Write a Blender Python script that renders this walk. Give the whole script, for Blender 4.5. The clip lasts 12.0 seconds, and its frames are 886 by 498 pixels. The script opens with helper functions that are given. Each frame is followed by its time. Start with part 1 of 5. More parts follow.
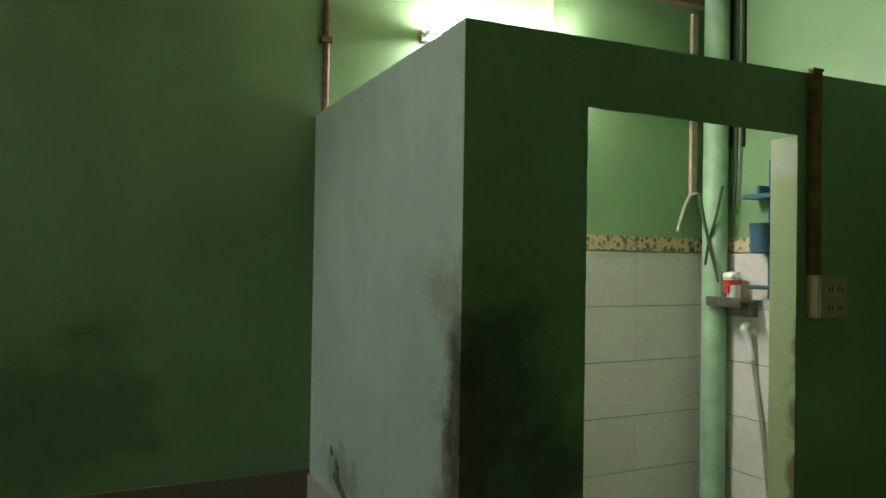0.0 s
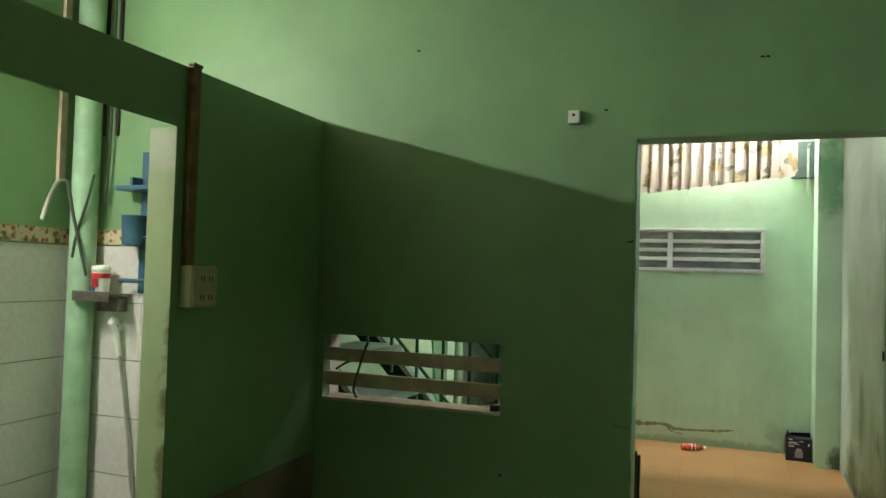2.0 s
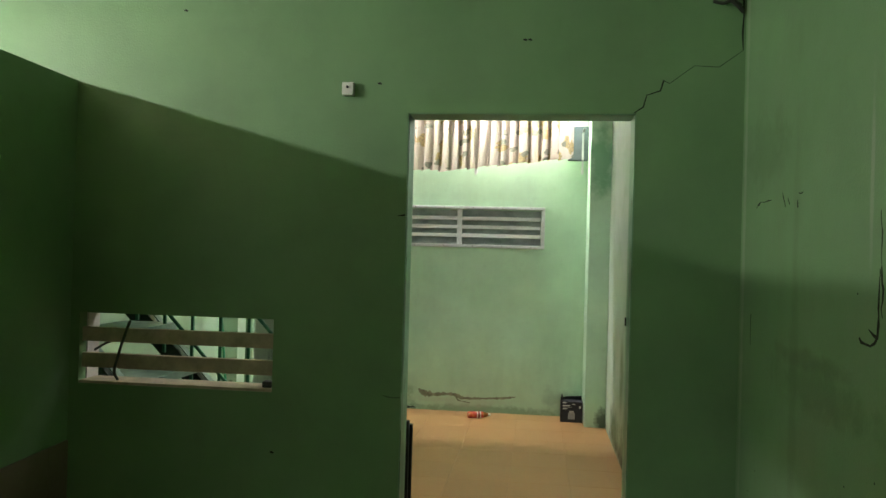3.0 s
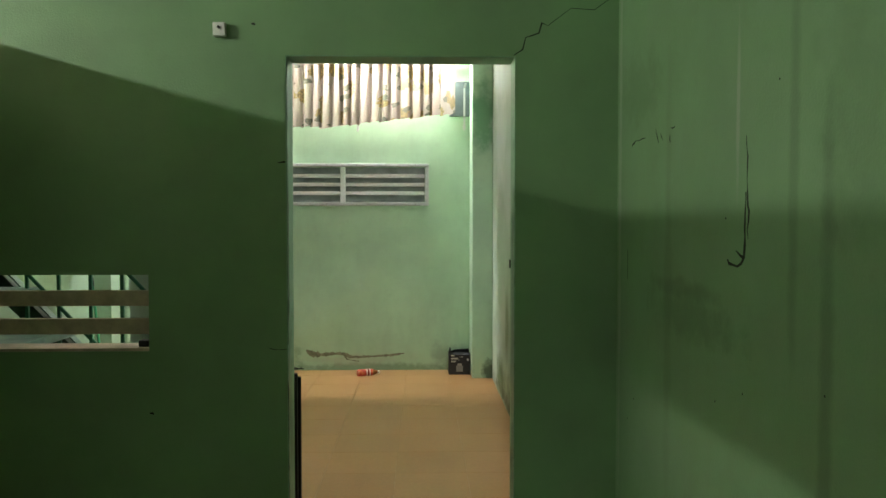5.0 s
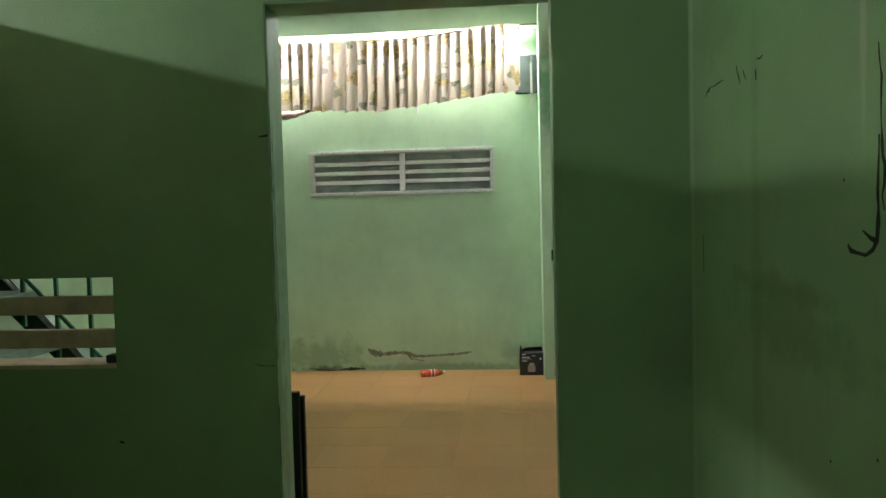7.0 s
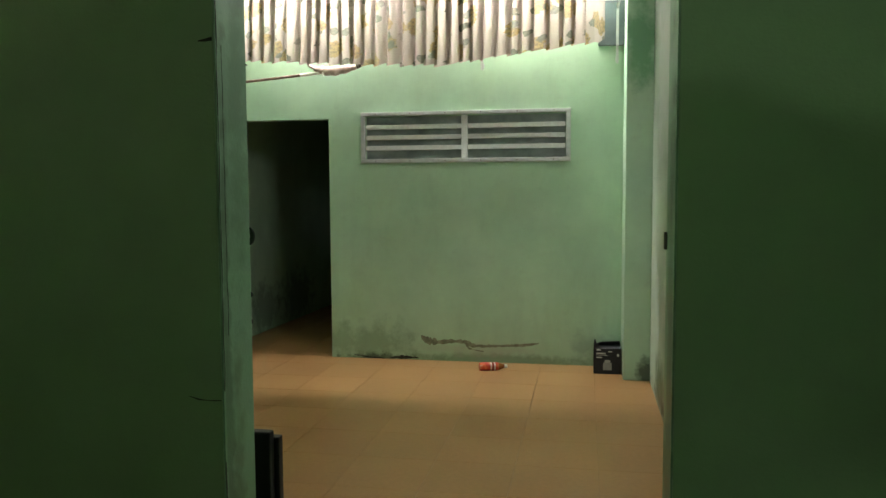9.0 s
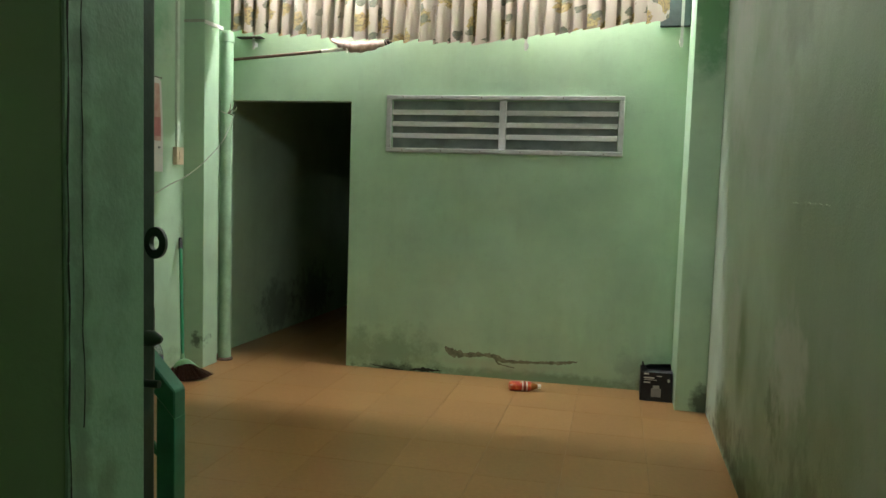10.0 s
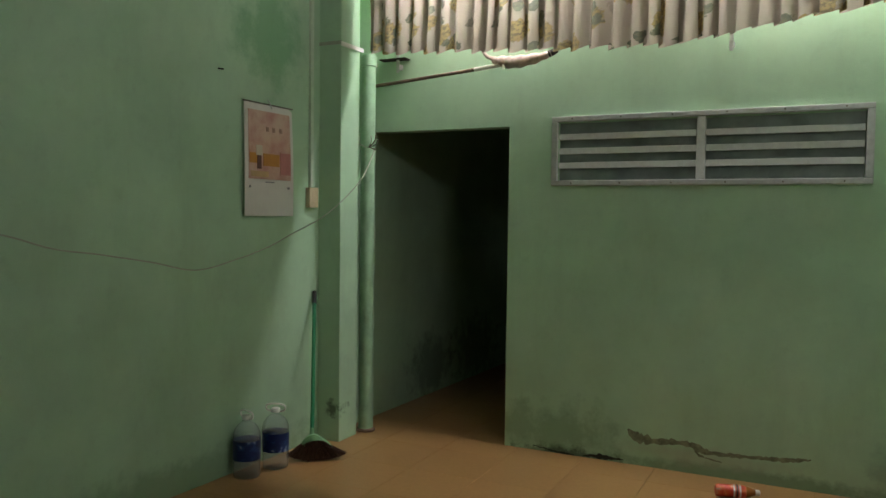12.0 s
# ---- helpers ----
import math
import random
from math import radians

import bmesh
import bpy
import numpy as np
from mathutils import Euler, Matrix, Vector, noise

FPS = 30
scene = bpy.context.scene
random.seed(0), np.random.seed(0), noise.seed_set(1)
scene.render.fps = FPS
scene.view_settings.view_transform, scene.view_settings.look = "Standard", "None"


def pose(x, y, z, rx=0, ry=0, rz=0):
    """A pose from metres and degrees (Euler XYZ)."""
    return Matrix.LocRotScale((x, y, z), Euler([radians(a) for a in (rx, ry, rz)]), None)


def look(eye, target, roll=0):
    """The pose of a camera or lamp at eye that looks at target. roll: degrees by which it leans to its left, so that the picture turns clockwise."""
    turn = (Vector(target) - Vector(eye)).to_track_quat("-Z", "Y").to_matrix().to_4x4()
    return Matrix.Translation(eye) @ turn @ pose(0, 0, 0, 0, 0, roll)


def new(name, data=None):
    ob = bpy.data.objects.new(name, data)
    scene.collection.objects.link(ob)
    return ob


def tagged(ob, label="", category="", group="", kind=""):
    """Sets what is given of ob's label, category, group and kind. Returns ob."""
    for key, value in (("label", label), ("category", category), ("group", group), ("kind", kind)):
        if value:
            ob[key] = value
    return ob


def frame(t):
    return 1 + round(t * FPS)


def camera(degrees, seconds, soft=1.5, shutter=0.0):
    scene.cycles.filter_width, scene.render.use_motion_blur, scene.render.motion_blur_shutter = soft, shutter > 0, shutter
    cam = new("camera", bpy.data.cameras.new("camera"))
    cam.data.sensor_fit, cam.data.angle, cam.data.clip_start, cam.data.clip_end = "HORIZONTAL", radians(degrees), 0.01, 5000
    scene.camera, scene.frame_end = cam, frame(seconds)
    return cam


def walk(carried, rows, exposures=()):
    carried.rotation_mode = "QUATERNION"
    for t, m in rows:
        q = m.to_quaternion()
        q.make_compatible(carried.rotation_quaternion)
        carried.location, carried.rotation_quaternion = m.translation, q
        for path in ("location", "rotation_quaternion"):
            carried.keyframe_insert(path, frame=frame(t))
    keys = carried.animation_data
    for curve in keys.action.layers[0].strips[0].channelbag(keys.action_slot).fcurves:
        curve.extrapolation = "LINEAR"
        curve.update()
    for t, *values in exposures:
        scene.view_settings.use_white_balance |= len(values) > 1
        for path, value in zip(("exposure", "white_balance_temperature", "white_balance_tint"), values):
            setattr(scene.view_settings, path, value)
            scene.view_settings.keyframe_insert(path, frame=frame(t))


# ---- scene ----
cam = camera(59.7, 12.0)

PATH = [
    (0, (-0.137, 0.246, 1.497), (-1.967, 1.054, 1.524), 0.9),
    (0.5, (-0.110, 0.336, 1.487), (-1.735, 1.499, 1.558), 3.0),
    (1, (-0.158, 0.344, 1.486), (-1.465, 1.853, 1.587), 3.1),
    (1.5, (-0.222, 0.300, 1.482), (-1.163, 2.062, 1.579), 2.2),
    (2, (-0.215, 0.278, 1.466), (-0.942, 2.140, 1.530), 1.7),
    (2.5, (-0.172, 0.316, 1.454), (-0.66, 2.255, 1.494), 1.7),
    (3, (-0.108, 0.329, 1.453), (-0.351, 2.314, 1.474), 1.6),
    (3.2, (-0.098, 0.327, 1.443), (-0.249, 2.321, 1.471), 1.6),
    (4.8, (-0.127, 0.328, 1.406), (-0.093, 2.327, 1.358), 0.6),
    (5, (-0.108, 0.358, 1.39), (-0.054, 2.356, 1.322), -0.0),
    (5.5, (-0.067, 0.535, 1.377), (-0.01, 2.532, 1.272), -0.7),
    (6, (0.004, 0.659, 1.379), (0.015, 2.656, 1.275), -1.3),
    (6.5, (0.036, 0.719, 1.378), (-0.025, 2.715, 1.266), -2.0),
    (7, (0.094, 0.908, 1.366), (-0.085, 2.898, 1.277), -1.5),
    (7.2, (0.109, 0.955, 1.368), (-0.104, 2.942, 1.29), -1.3),
    (8.8, (0.089, 1.638, 1.336), (-0.272, 3.598, 1.17), -0.3),
    (9, (0.07, 1.73, 1.331), (-0.293, 3.691, 1.181), -0.3),
    (9.5, (0.038, 2.062, 1.333), (-0.34, 4.02, 1.174), 0.3),
    (10, (-0.06, 2.369, 1.321), (-0.496, 4.315, 1.159), 1.8),
    (10.5, (-0.178, 2.696, 1.342), (-0.571, 4.651, 1.187), 1.8),
    (11, (-0.211, 2.923, 1.358), (-0.543, 4.891, 1.235), 0.5),
    (11.5, (-0.207, 3.157, 1.41), (-0.786, 5.071, 1.373), -0.5),
    (12, (-0.26, 3.334, 1.371), (-1.14, 5.128, 1.285), 0.7),
]

EXPOSURES = [(0.0, 0.05), (0.5, 0.1), (1.5, 0.25), (3.0, 0.25), (5.0, 0.2), (7.0, 0.0), (9.0, -0.18), (10.0, -0.35), (10.5, -0.35), (11.0, -0.5), (11.5, -0.82), (12.0, -1.0)]
walk(cam, [(t, look(eye, target, roll)) for t, eye, target, roll in PATH], EXPOSURES)

# ---- world and lamp strengths ----
world = bpy.data.worlds.new("night")
world.use_nodes = True
world.node_tree.nodes["Background"].inputs[0].default_value = (0.02, 0.025, 0.03, 1)
world.node_tree.nodes["Background"].inputs[1].default_value = 0.02
scene.world = world
scene.view_settings.exposure = 0.0
TUBE_WASHROOM = 370.0
TUBE_REAR = 230.0
TUBE_CURTAIN = 300.0
TUBE_SIDE = 160.0


# ---- material tools ----
def rgb(r, g, b):
    return (r, g, b, 1.0)


class Mat:
    """A node material with short ways to add nodes."""

    def __init__(self, name, rough=0.6, metal=0.0, spec=0.4):
        self.m = bpy.data.materials.new(name)
        self.m.use_nodes = True
        self.t = self.m.node_tree
        self.b = self.t.nodes["Principled BSDF"]
        self.b.inputs["Roughness"].default_value = rough
        self.b.inputs["Metallic"].default_value = metal
        self.b.inputs["Specular IOR Level"].default_value = spec
        self.pos = None

    def node(self, kind, **sets):
        n = self.t.nodes.new(kind)
        for k, v in sets.items():
            n.inputs[k].default_value = v
        return n

    def link(self, a, b):
        self.t.links.new(a, b)

    def where(self):
        if self.pos is None:
            self.pos = self.node("ShaderNodeNewGeometry").outputs["Position"]
        return self.pos

    def noise(self, scale, detail=4.0, rough=0.55, stretch=None, distortion=0.0):
        n = self.node("ShaderNodeTexNoise", Scale=scale, Detail=detail, Roughness=rough, Distortion=distortion)
        src = self.where()
        if stretch:
            mp = self.node("ShaderNodeMapping")
            mp.inputs["Scale"].default_value = stretch
            self.link(src, mp.inputs["Vector"])
            src = mp.outputs["Vector"]
        self.link(src, n.inputs["Vector"])
        return n.outputs["Fac"]

    def ramp(self, fac, stops):
        r = self.node("ShaderNodeValToRGB")
        e = r.color_ramp.elements
        while len(e) < len(stops):
            e.new(0.5)
        for el, (p, c) in zip(e, stops):
            el.position, el.color = p, c
        self.link(fac, r.inputs["Fac"])
        return r.outputs["Color"]

    def mask(self, fac, lo, hi):
        r = self.node("ShaderNodeMapRange")
        r.inputs["From Min"].default_value, r.inputs["From Max"].default_value = lo, hi
        self.link(fac, r.inputs["Value"])
        return r.outputs["Result"]

    def math(self, op, a, b):
        n = self.node("ShaderNodeMath")
        n.operation = op
        for v, s in ((a, n.inputs[0]), (b, n.inputs[1])):
            if isinstance(v, (int, float)):
                s.default_value = v
            else:
                self.link(v, s)
        return n.outputs[0]

    def mix(self, fac, a, b, mode="MIX"):
        n = self.node("ShaderNodeMix")
        n.data_type, n.blend_type = "RGBA", mode
        for v, s in ((fac, n.inputs[0]), (a, n.inputs[6]), (b, n.inputs[7])):
            if isinstance(v, (int, float, tuple)):
                s.default_value = v
            else:
                self.link(v, s)
        return n.outputs[2]

    def blot(self, centre, radii, ragged=0.5, scale=9.0):
        """1 inside an uneven blot round a place, 0 outside."""
        sub = self.node("ShaderNodeVectorMath")
        sub.operation = "SUBTRACT"
        self.link(self.where(), sub.inputs[0])
        sub.inputs[1].default_value = centre
        div = self.node("ShaderNodeVectorMath")
        div.operation = "DIVIDE"
        self.link(sub.outputs[0], div.inputs[0])
        div.inputs[1].default_value = radii
        ln = self.node("ShaderNodeVectorMath")
        ln.operation = "LENGTH"
        self.link(div.outputs[0], ln.inputs[0])
        n = self.noise(scale, 5.0, 0.65)
        d = self.math("ADD", ln.outputs["Value"], self.math("MULTIPLY", self.math("SUBTRACT", n, 0.5), ragged * 3))
        return self.mask(d, 1.05, 0.45)

    def bump(self, fac, strength, distance=0.004):
        n = self.node("ShaderNodeBump", Strength=strength, Distance=distance)
        self.link(fac, n.inputs["Height"])
        self.link(n.outputs["Normal"], self.b.inputs["Normal"])

    def colour(self, c):
        if isinstance(c, tuple):
            self.b.inputs["Base Color"].default_value = c
        else:
            self.link(c, self.b.inputs["Base Color"])
        return self


def painted(name, base, stains=(), rough=0.5, patch=0.13, relief=0.25, smear=0.2):
    """Emulsion paint on uneven plaster: cloudy tone, fine roller grain, damp and other blots."""
    k = Mat(name, rough)
    lo = tuple(c * (1 - patch) for c in base[:3]) + (1,)
    hi = tuple(min(1, c * (1 + patch)) for c in base[:3]) + (1,)
    col = k.ramp(k.noise(1.6, 5.0, 0.6), [(0.3, lo), (0.7, hi)])
    col = k.mix(k.math("MULTIPLY", k.mask(k.noise(3.0, 6.0, 0.7, (1.0, 1.0, 0.25)), 0.52, 0.76), smear), col, rgb(0.20, 0.25, 0.14))
    col = k.mix(k.math("MULTIPLY", k.mask(k.noise(11.0, 6.0, 0.7), 0.56, 0.78), smear * 0.7), col, rgb(0.16, 0.20, 0.11))
    for centre, radii, dark, amount, ragged, scale in stains:
        col = k.mix(k.math("MULTIPLY", k.blot(centre, radii, ragged, scale), amount), col, dark)
    k.colour(col)
    h = k.math("ADD", k.noise(140.0, 2.0), k.math("MULTIPLY", k.noise(6.0, 3.0), 2.5))
    k.bump(h, relief, 0.003)
    rr = k.mask(k.noise(4.0, 3.0), 0.0, 1.0)
    k.link(k.math("ADD", k.math("MULTIPLY", rr, 0.2), rough - 0.1), k.b.inputs["Roughness"])
    return k.m


def plain(name, base, rough=0.5, metal=0.0, vary=0.15, scale=12.0, relief=0.0):
    k = Mat(name, rough, metal)
    lo = tuple(c * (1 - vary) for c in base[:3]) + (1,)
    hi = tuple(min(1, c * (1 + vary)) for c in base[:3]) + (1,)
    k.colour(k.ramp(k.noise(scale, 5.0, 0.6), [(0.3, lo), (0.7, hi)]))
    if relief:
        k.bump(k.noise(scale * 6, 3.0), relief, 0.002)
    return k.m


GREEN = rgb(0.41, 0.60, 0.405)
# the same mint with the front room's shade put into the colour
GREEN_SHADED = rgb(0.21, 0.36, 0.175)
MOULD = rgb(0.03, 0.045, 0.025)
MOSS = rgb(0.05, 0.10, 0.03)

paint_door_wall = painted("shaded_mint_door_wall", GREEN_SHADED)
paint_side = painted("shaded_mint_side_wall", GREEN_SHADED, [
    ((0.564, 2.75, 1.80), (0.2, 0.25, 0.12), MOSS, 0.25, 0.6, 14.0),
    ((0.564, 2.3, 1.15), (0.2, 0.35, 0.07), MOSS, 0.3, 0.7, 12.0),
    ((0.564, 1.55, 1.6), (0.2, 0.12, 0.3), MOSS, 0.2, 0.6, 10.0),
    ((0.564, 1.35, 1.0), (0.2, 0.05, 0.9), MOSS, 0.25, 0.8, 6.0),
    ((0.564, 1.62, 0.9), (0.2, 0.03, 0.8), rgb(0.09, 0.15, 0.07), 0.5, 0.5, 5.0),
    ((0.564, 1.74, 1.5), (0.2, 0.025, 0.5), rgb(0.10, 0.16, 0.08), 0.4, 0.5, 5.0),
    ((0.564, 2.45, 1.2), (0.2, 0.04, 0.9), rgb(0.12, 0.19, 0.09), 0.35, 0.6, 5.0),
    ((0.564, 2.965, 1.6), (0.2, 0.022, 1.3), rgb(0.36, 0.44, 0.30), 0.6, 0.4, 8.0),
    ((0.564, 1.99, 1.65), (0.2, 0.012, 0.22), rgb(0.40, 0.44, 0.32), 0.55, 0.4, 12.0),
    ((0.564, 2.35, 1.22), (0.2, 0.3, 0.03), rgb(0.10, 0.15, 0.07), 0.45, 0.7, 9.0),
    # paler patch low on the wall, near the doorway corner
    ((0.564, 2.55, 0.70), (0.2, 0.28, 0.28), rgb(0.30, 0.42, 0.26), 0.3, 0.5, 4.0)], smear=0.36)
paint_left_front = painted("shaded_mint_washroom_wall", GREEN_SHADED, [
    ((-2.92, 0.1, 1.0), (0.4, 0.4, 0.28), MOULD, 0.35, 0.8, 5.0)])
paint_left = painted("mint_paint_left_wall", GREEN, [
    ((-3.0, 6.75, 2.35), (0.3, 0.32, 0.30), rgb(0.12, 0.34, 0.16), 0.6, 0.6, 7.0),
    ((-3.02, 6.1, 0.05), (0.3, 1.6, 0.14), MOSS, 0.35, 0.6, 8.0),
    ((-2.93, 8.6, 0.22), (0.3, 0.35, 0.30), MOULD, 0.5, 0.8, 9.0),
    ((-2.93, 9.4, 0.25), (0.3, 0.45, 0.30), MOULD, 0.5, 0.8, 9.0)])
paint_far = painted("mint_paint_far_wall", GREEN, [
    ((-1.62, 7.6, 0.14), (0.42, 0.3, 0.18), MOSS, 0.38, 0.9, 6.0),
    ((-1.55, 7.6, 0.0), (0.30, 0.3, 0.05), MOULD, 0.8, 0.8, 12.0),
    ((-0.5, 7.6, 0.02), (1.1, 0.3, 0.06), MOSS, 0.5, 0.7, 10.0),
    ((0.15, 7.6, 0.16), (0.20, 0.3, 0.16), rgb(0.14, 0.20, 0.15), 0.35, 0.9, 7.0),
    ((-0.75, 7.6, 0.10), (0.45, 0.3, 0.06), rgb(0.42, 0.46, 0.34), 0.5, 0.6, 10.0)])
# moss, mould and salts, with some shade and lamp light painted in
paint_right = painted("whitened_shaded_mint_right_wall", rgb(0.47, 0.57, 0.46), [
    ((0.518, 6.05, 0.62), (0.2, 0.16, 0.30), rgb(0.15, 0.21, 0.08), 0.75, 0.15, 2.0),
    ((0.518, 6.5, 0.16), (0.2, 0.32, 0.20), rgb(0.06, 0.11, 0.03), 0.85, 0.5, 5.0),
    ((0.518, 5.6, 0.10), (0.2, 0.70, 0.20), MOSS, 0.7, 0.7, 8.0),
    ((0.518, 5.3, 0.55), (0.2, 0.14, 0.10), MOULD, 0.6, 0.9, 12.0),
    # broad darker areas towards the near end
    ((0.518, 4.9, 0.40), (0.2, 1.0, 0.55), rgb(0.16, 0.24, 0.11), 0.55, 0.5, 3.0),
    ((0.518, 4.5, 1.2), (0.2, 1.1, 0.9), rgb(0.24, 0.32, 0.19), 0.45, 0.4, 1.5),
    # pale top by the column holds lamp light as well as whitening
    ((0.518, 6.6, 2.0), (0.2, 0.5, 0.5), rgb(0.66, 0.68, 0.66), 0.7, 0.6, 4.0),
    ((0.518, 5.3, 1.95), (0.2, 0.25, 0.2), rgb(0.30, 0.36, 0.28), 0.5, 0.8, 7.0),
    ((0.518, 5.1, 0.75), (0.2, 0.30, 0.22), rgb(0.62, 0.63, 0.58), 0.6, 0.9, 9.0),
    ((0.518, 6.3, 0.70), (0.2, 0.22, 0.25), rgb(0.60, 0.62, 0.57), 0.5, 0.9, 8.0),
    ((0.518, 5.9, 1.70), (0.2, 0.60, 0.35), rgb(0.60, 0.64, 0.60), 0.5, 0.9, 5.0),
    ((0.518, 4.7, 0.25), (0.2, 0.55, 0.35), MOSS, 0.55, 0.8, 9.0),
    # mossy foot of the wall, deepened in place of shade
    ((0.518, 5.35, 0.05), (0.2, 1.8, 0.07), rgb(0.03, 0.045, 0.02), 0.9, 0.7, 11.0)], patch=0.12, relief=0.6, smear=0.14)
paint_column = painted("mint_paint_column", GREEN, [
    ((0.43, 7.2, 2.35), (0.14, 0.3, 0.35), rgb(0.07, 0.26, 0.11), 0.75, 0.5, 7.0),
    ((0.50, 7.2, 0.06), (0.09, 0.3, 0.12), MOULD, 0.85, 0.6, 14.0)])
paint_pillar = painted("mint_paint_pillar", GREEN, [
    ((-2.88, 7.19, 0.20), (0.05, 0.2, 0.06), MOULD, 0.8, 0.8, 25.0)])
paint_cubicle = painted("shaded_mint_partition", GREEN_SHADED, [
    ((-1.68, 0.97, 1.15), (0.085, 0.10, 0.30), rgb(0.10, 0.06, 0.02), 0.9, 0.6, 11.0),
    ((-1.68, 1.08, 1.22), (0.14, 0.16, 0.24), MOULD, 0.75, 0.6, 7.0),
    ((-1.69, 1.16, 0.90), (0.16, 0.26, 0.30), MOULD, 0.7, 0.6, 6.0),
    ((-1.75, 0.97, 1.42), (0.14, 0.06, 0.10), rgb(0.30, 0.24, 0.12), 0.4, 0.8, 12.0),
    ((-2.55, 0.97, 0.80), (0.25, 0.10, 0.08), MOSS, 0.4, 0.9, 16.0)])
# paler paint, lifted further in place of lamp light on this side
paint_cubicle_side = painted("lit_pale_green_paint", rgb(0.66, 0.80, 0.67), [
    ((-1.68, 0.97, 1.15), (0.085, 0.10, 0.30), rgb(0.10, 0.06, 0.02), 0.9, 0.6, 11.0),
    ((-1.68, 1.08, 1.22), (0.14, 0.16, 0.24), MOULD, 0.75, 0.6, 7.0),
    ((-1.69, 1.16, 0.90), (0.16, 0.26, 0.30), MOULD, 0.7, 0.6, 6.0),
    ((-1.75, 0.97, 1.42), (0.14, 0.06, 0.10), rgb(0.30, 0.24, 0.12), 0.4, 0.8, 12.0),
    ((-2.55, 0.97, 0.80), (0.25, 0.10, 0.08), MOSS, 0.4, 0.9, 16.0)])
# worn green lining, darkened so the door reveals read as unlit
worn_frame = painted("worn_shaded_green_frame", rgb(0.20, 0.37, 0.22), [
    ((-0.565, 3.02, 0.9), (0.05, 0.02, 0.9), rgb(0.05, 0.08, 0.04), 0.5, 0.9, 16.0),
    ((-0.565, 3.06, 0.6), (0.05, 0.03, 0.5), rgb(0.09, 0.13, 0.06), 0.5, 1.0, 12.0),
    ((-0.565, 3.08, 1.5), (0.05, 0.04, 0.4), rgb(0.12, 0.22, 0.12), 0.5, 1.0, 18.0),
    # more shade painted on the right reveal
    ((0.212, 3.05, 0.8), (0.05, 0.06, 1.0), rgb(0.05, 0.08, 0.04), 0.5, 0.9, 14.0)], 0.42, 0.2, 0.22)
raw_jamb = painted("worn_plaster_edge", rgb(0.42, 0.49, 0.28), [
    ((-1.71, 2.06, 1.22), (0.05, 0.06, 0.22), rgb(0.09, 0.06, 0.02), 0.85, 0.7, 14.0),
    ((-1.72, 2.06, 0.85), (0.05, 0.06, 0.3), rgb(0.10, 0.065, 0.02), 0.8, 0.9, 10.0),
    ((-1.76, 2.06, 1.80), (0.2, 0.2, 0.07), rgb(0.55, 0.55, 0.45), 0.8, 0.6, 20.0)], relief=0.35)
pipe_green = plain("painted_pipe_green", rgb(0.32, 0.50, 0.32), 0.4, 0, 0.2, 8.0)
trunking_mint = plain("pale_mint_trunking", rgb(0.55, 0.66, 0.51), 0.45, 0, 0.1, 14.0)
timber = plain("old_brown_timber", rgb(0.20, 0.12, 0.055), 0.7, 0, 0.35, 20.0, 0.3)
slat_paint = plain("dusty_beige_slat", rgb(0.52, 0.43, 0.31), 0.6, 0, 0.25, 14.0, 0.2)
cream_plastic = plain("aged_cream_plastic", rgb(0.55, 0.47, 0.30), 0.45, 0, 0.15, 20.0)
white_plastic = plain("white_plastic", rgb(0.78, 0.77, 0.72), 0.4, 0, 0.08, 20.0)
aluminium = plain("dull_aluminium", rgb(0.50, 0.52, 0.50), 0.42, 0.35, 0.12, 30.0)
pale_aluminium = plain("pale_aluminium", rgb(0.70, 0.72, 0.70), 0.4, 0.15, 0.08, 30.0)
dark_steel = plain("dark_green_steel", rgb(0.025, 0.05, 0.03), 0.4, 0.3, 0.3, 18.0, 0.2)
green_steel = plain("green_enamel_steel", rgb(0.03, 0.16, 0.085), 0.32, 0.1, 0.25, 14.0, 0.1)
tread_steel = plain("worn_grey_green_tread", rgb(0.22, 0.32, 0.26), 0.45, 0.2, 0.25, 16.0, 0.2)
black_plastic = plain("black_plastic", rgb(0.012, 0.013, 0.013), 0.45, 0, 0.3, 20.0)
black_card = plain("black_printed_card", rgb(0.014, 0.016, 0.02), 0.5, 0, 0.4, 20.0)
rope_dark = plain("dark_cable", rgb(0.05, 0.06, 0.04), 0.6)
wire_grey = plain("dusty_white_cable", rgb(0.34, 0.36, 0.28), 0.5)
crack_black = plain("crack_black", rgb(0.02, 0.026, 0.016), 0.9)
bare_plaster = plain("bare_grey_plaster", rgb(0.19, 0.20, 0.14), 0.9, 0, 0.45, 40.0, 0.5)
blue_plastic = plain("blue_plastic", rgb(0.05, 0.12, 0.18), 0.35, 0, 0.15, 15.0)
red_print = plain("red_print", rgb(0.50, 0.03, 0.03), 0.4)
grey_steel = plain("stained_steel", rgb(0.20, 0.18, 0.15), 0.4, 0.6, 0.35, 25.0)
bristle = plain("brown_bristles", rgb(0.075, 0.035, 0.02), 0.8, 0, 0.5, 90.0, 0.6)
broom_green = plain("broom_green", rgb(0.015, 0.20, 0.075), 0.35, 0, 0.1, 20.0)
broom_cap = plain("pale_green_plastic", rgb(0.20, 0.42, 0.20), 0.4, 0, 0.2, 20.0)
dark_void = plain("unlit_wood", rgb(0.03, 0.022, 0.015), 0.8)
paper = plain("white_paper", rgb(0.74, 0.72, 0.68), 0.7, 0, 0.05, 6.0)
cloth_pink = plain("pinkish_cloth", rgb(0.48, 0.38, 0.33), 0.85, 0, 0.2, 40.0, 0.6)
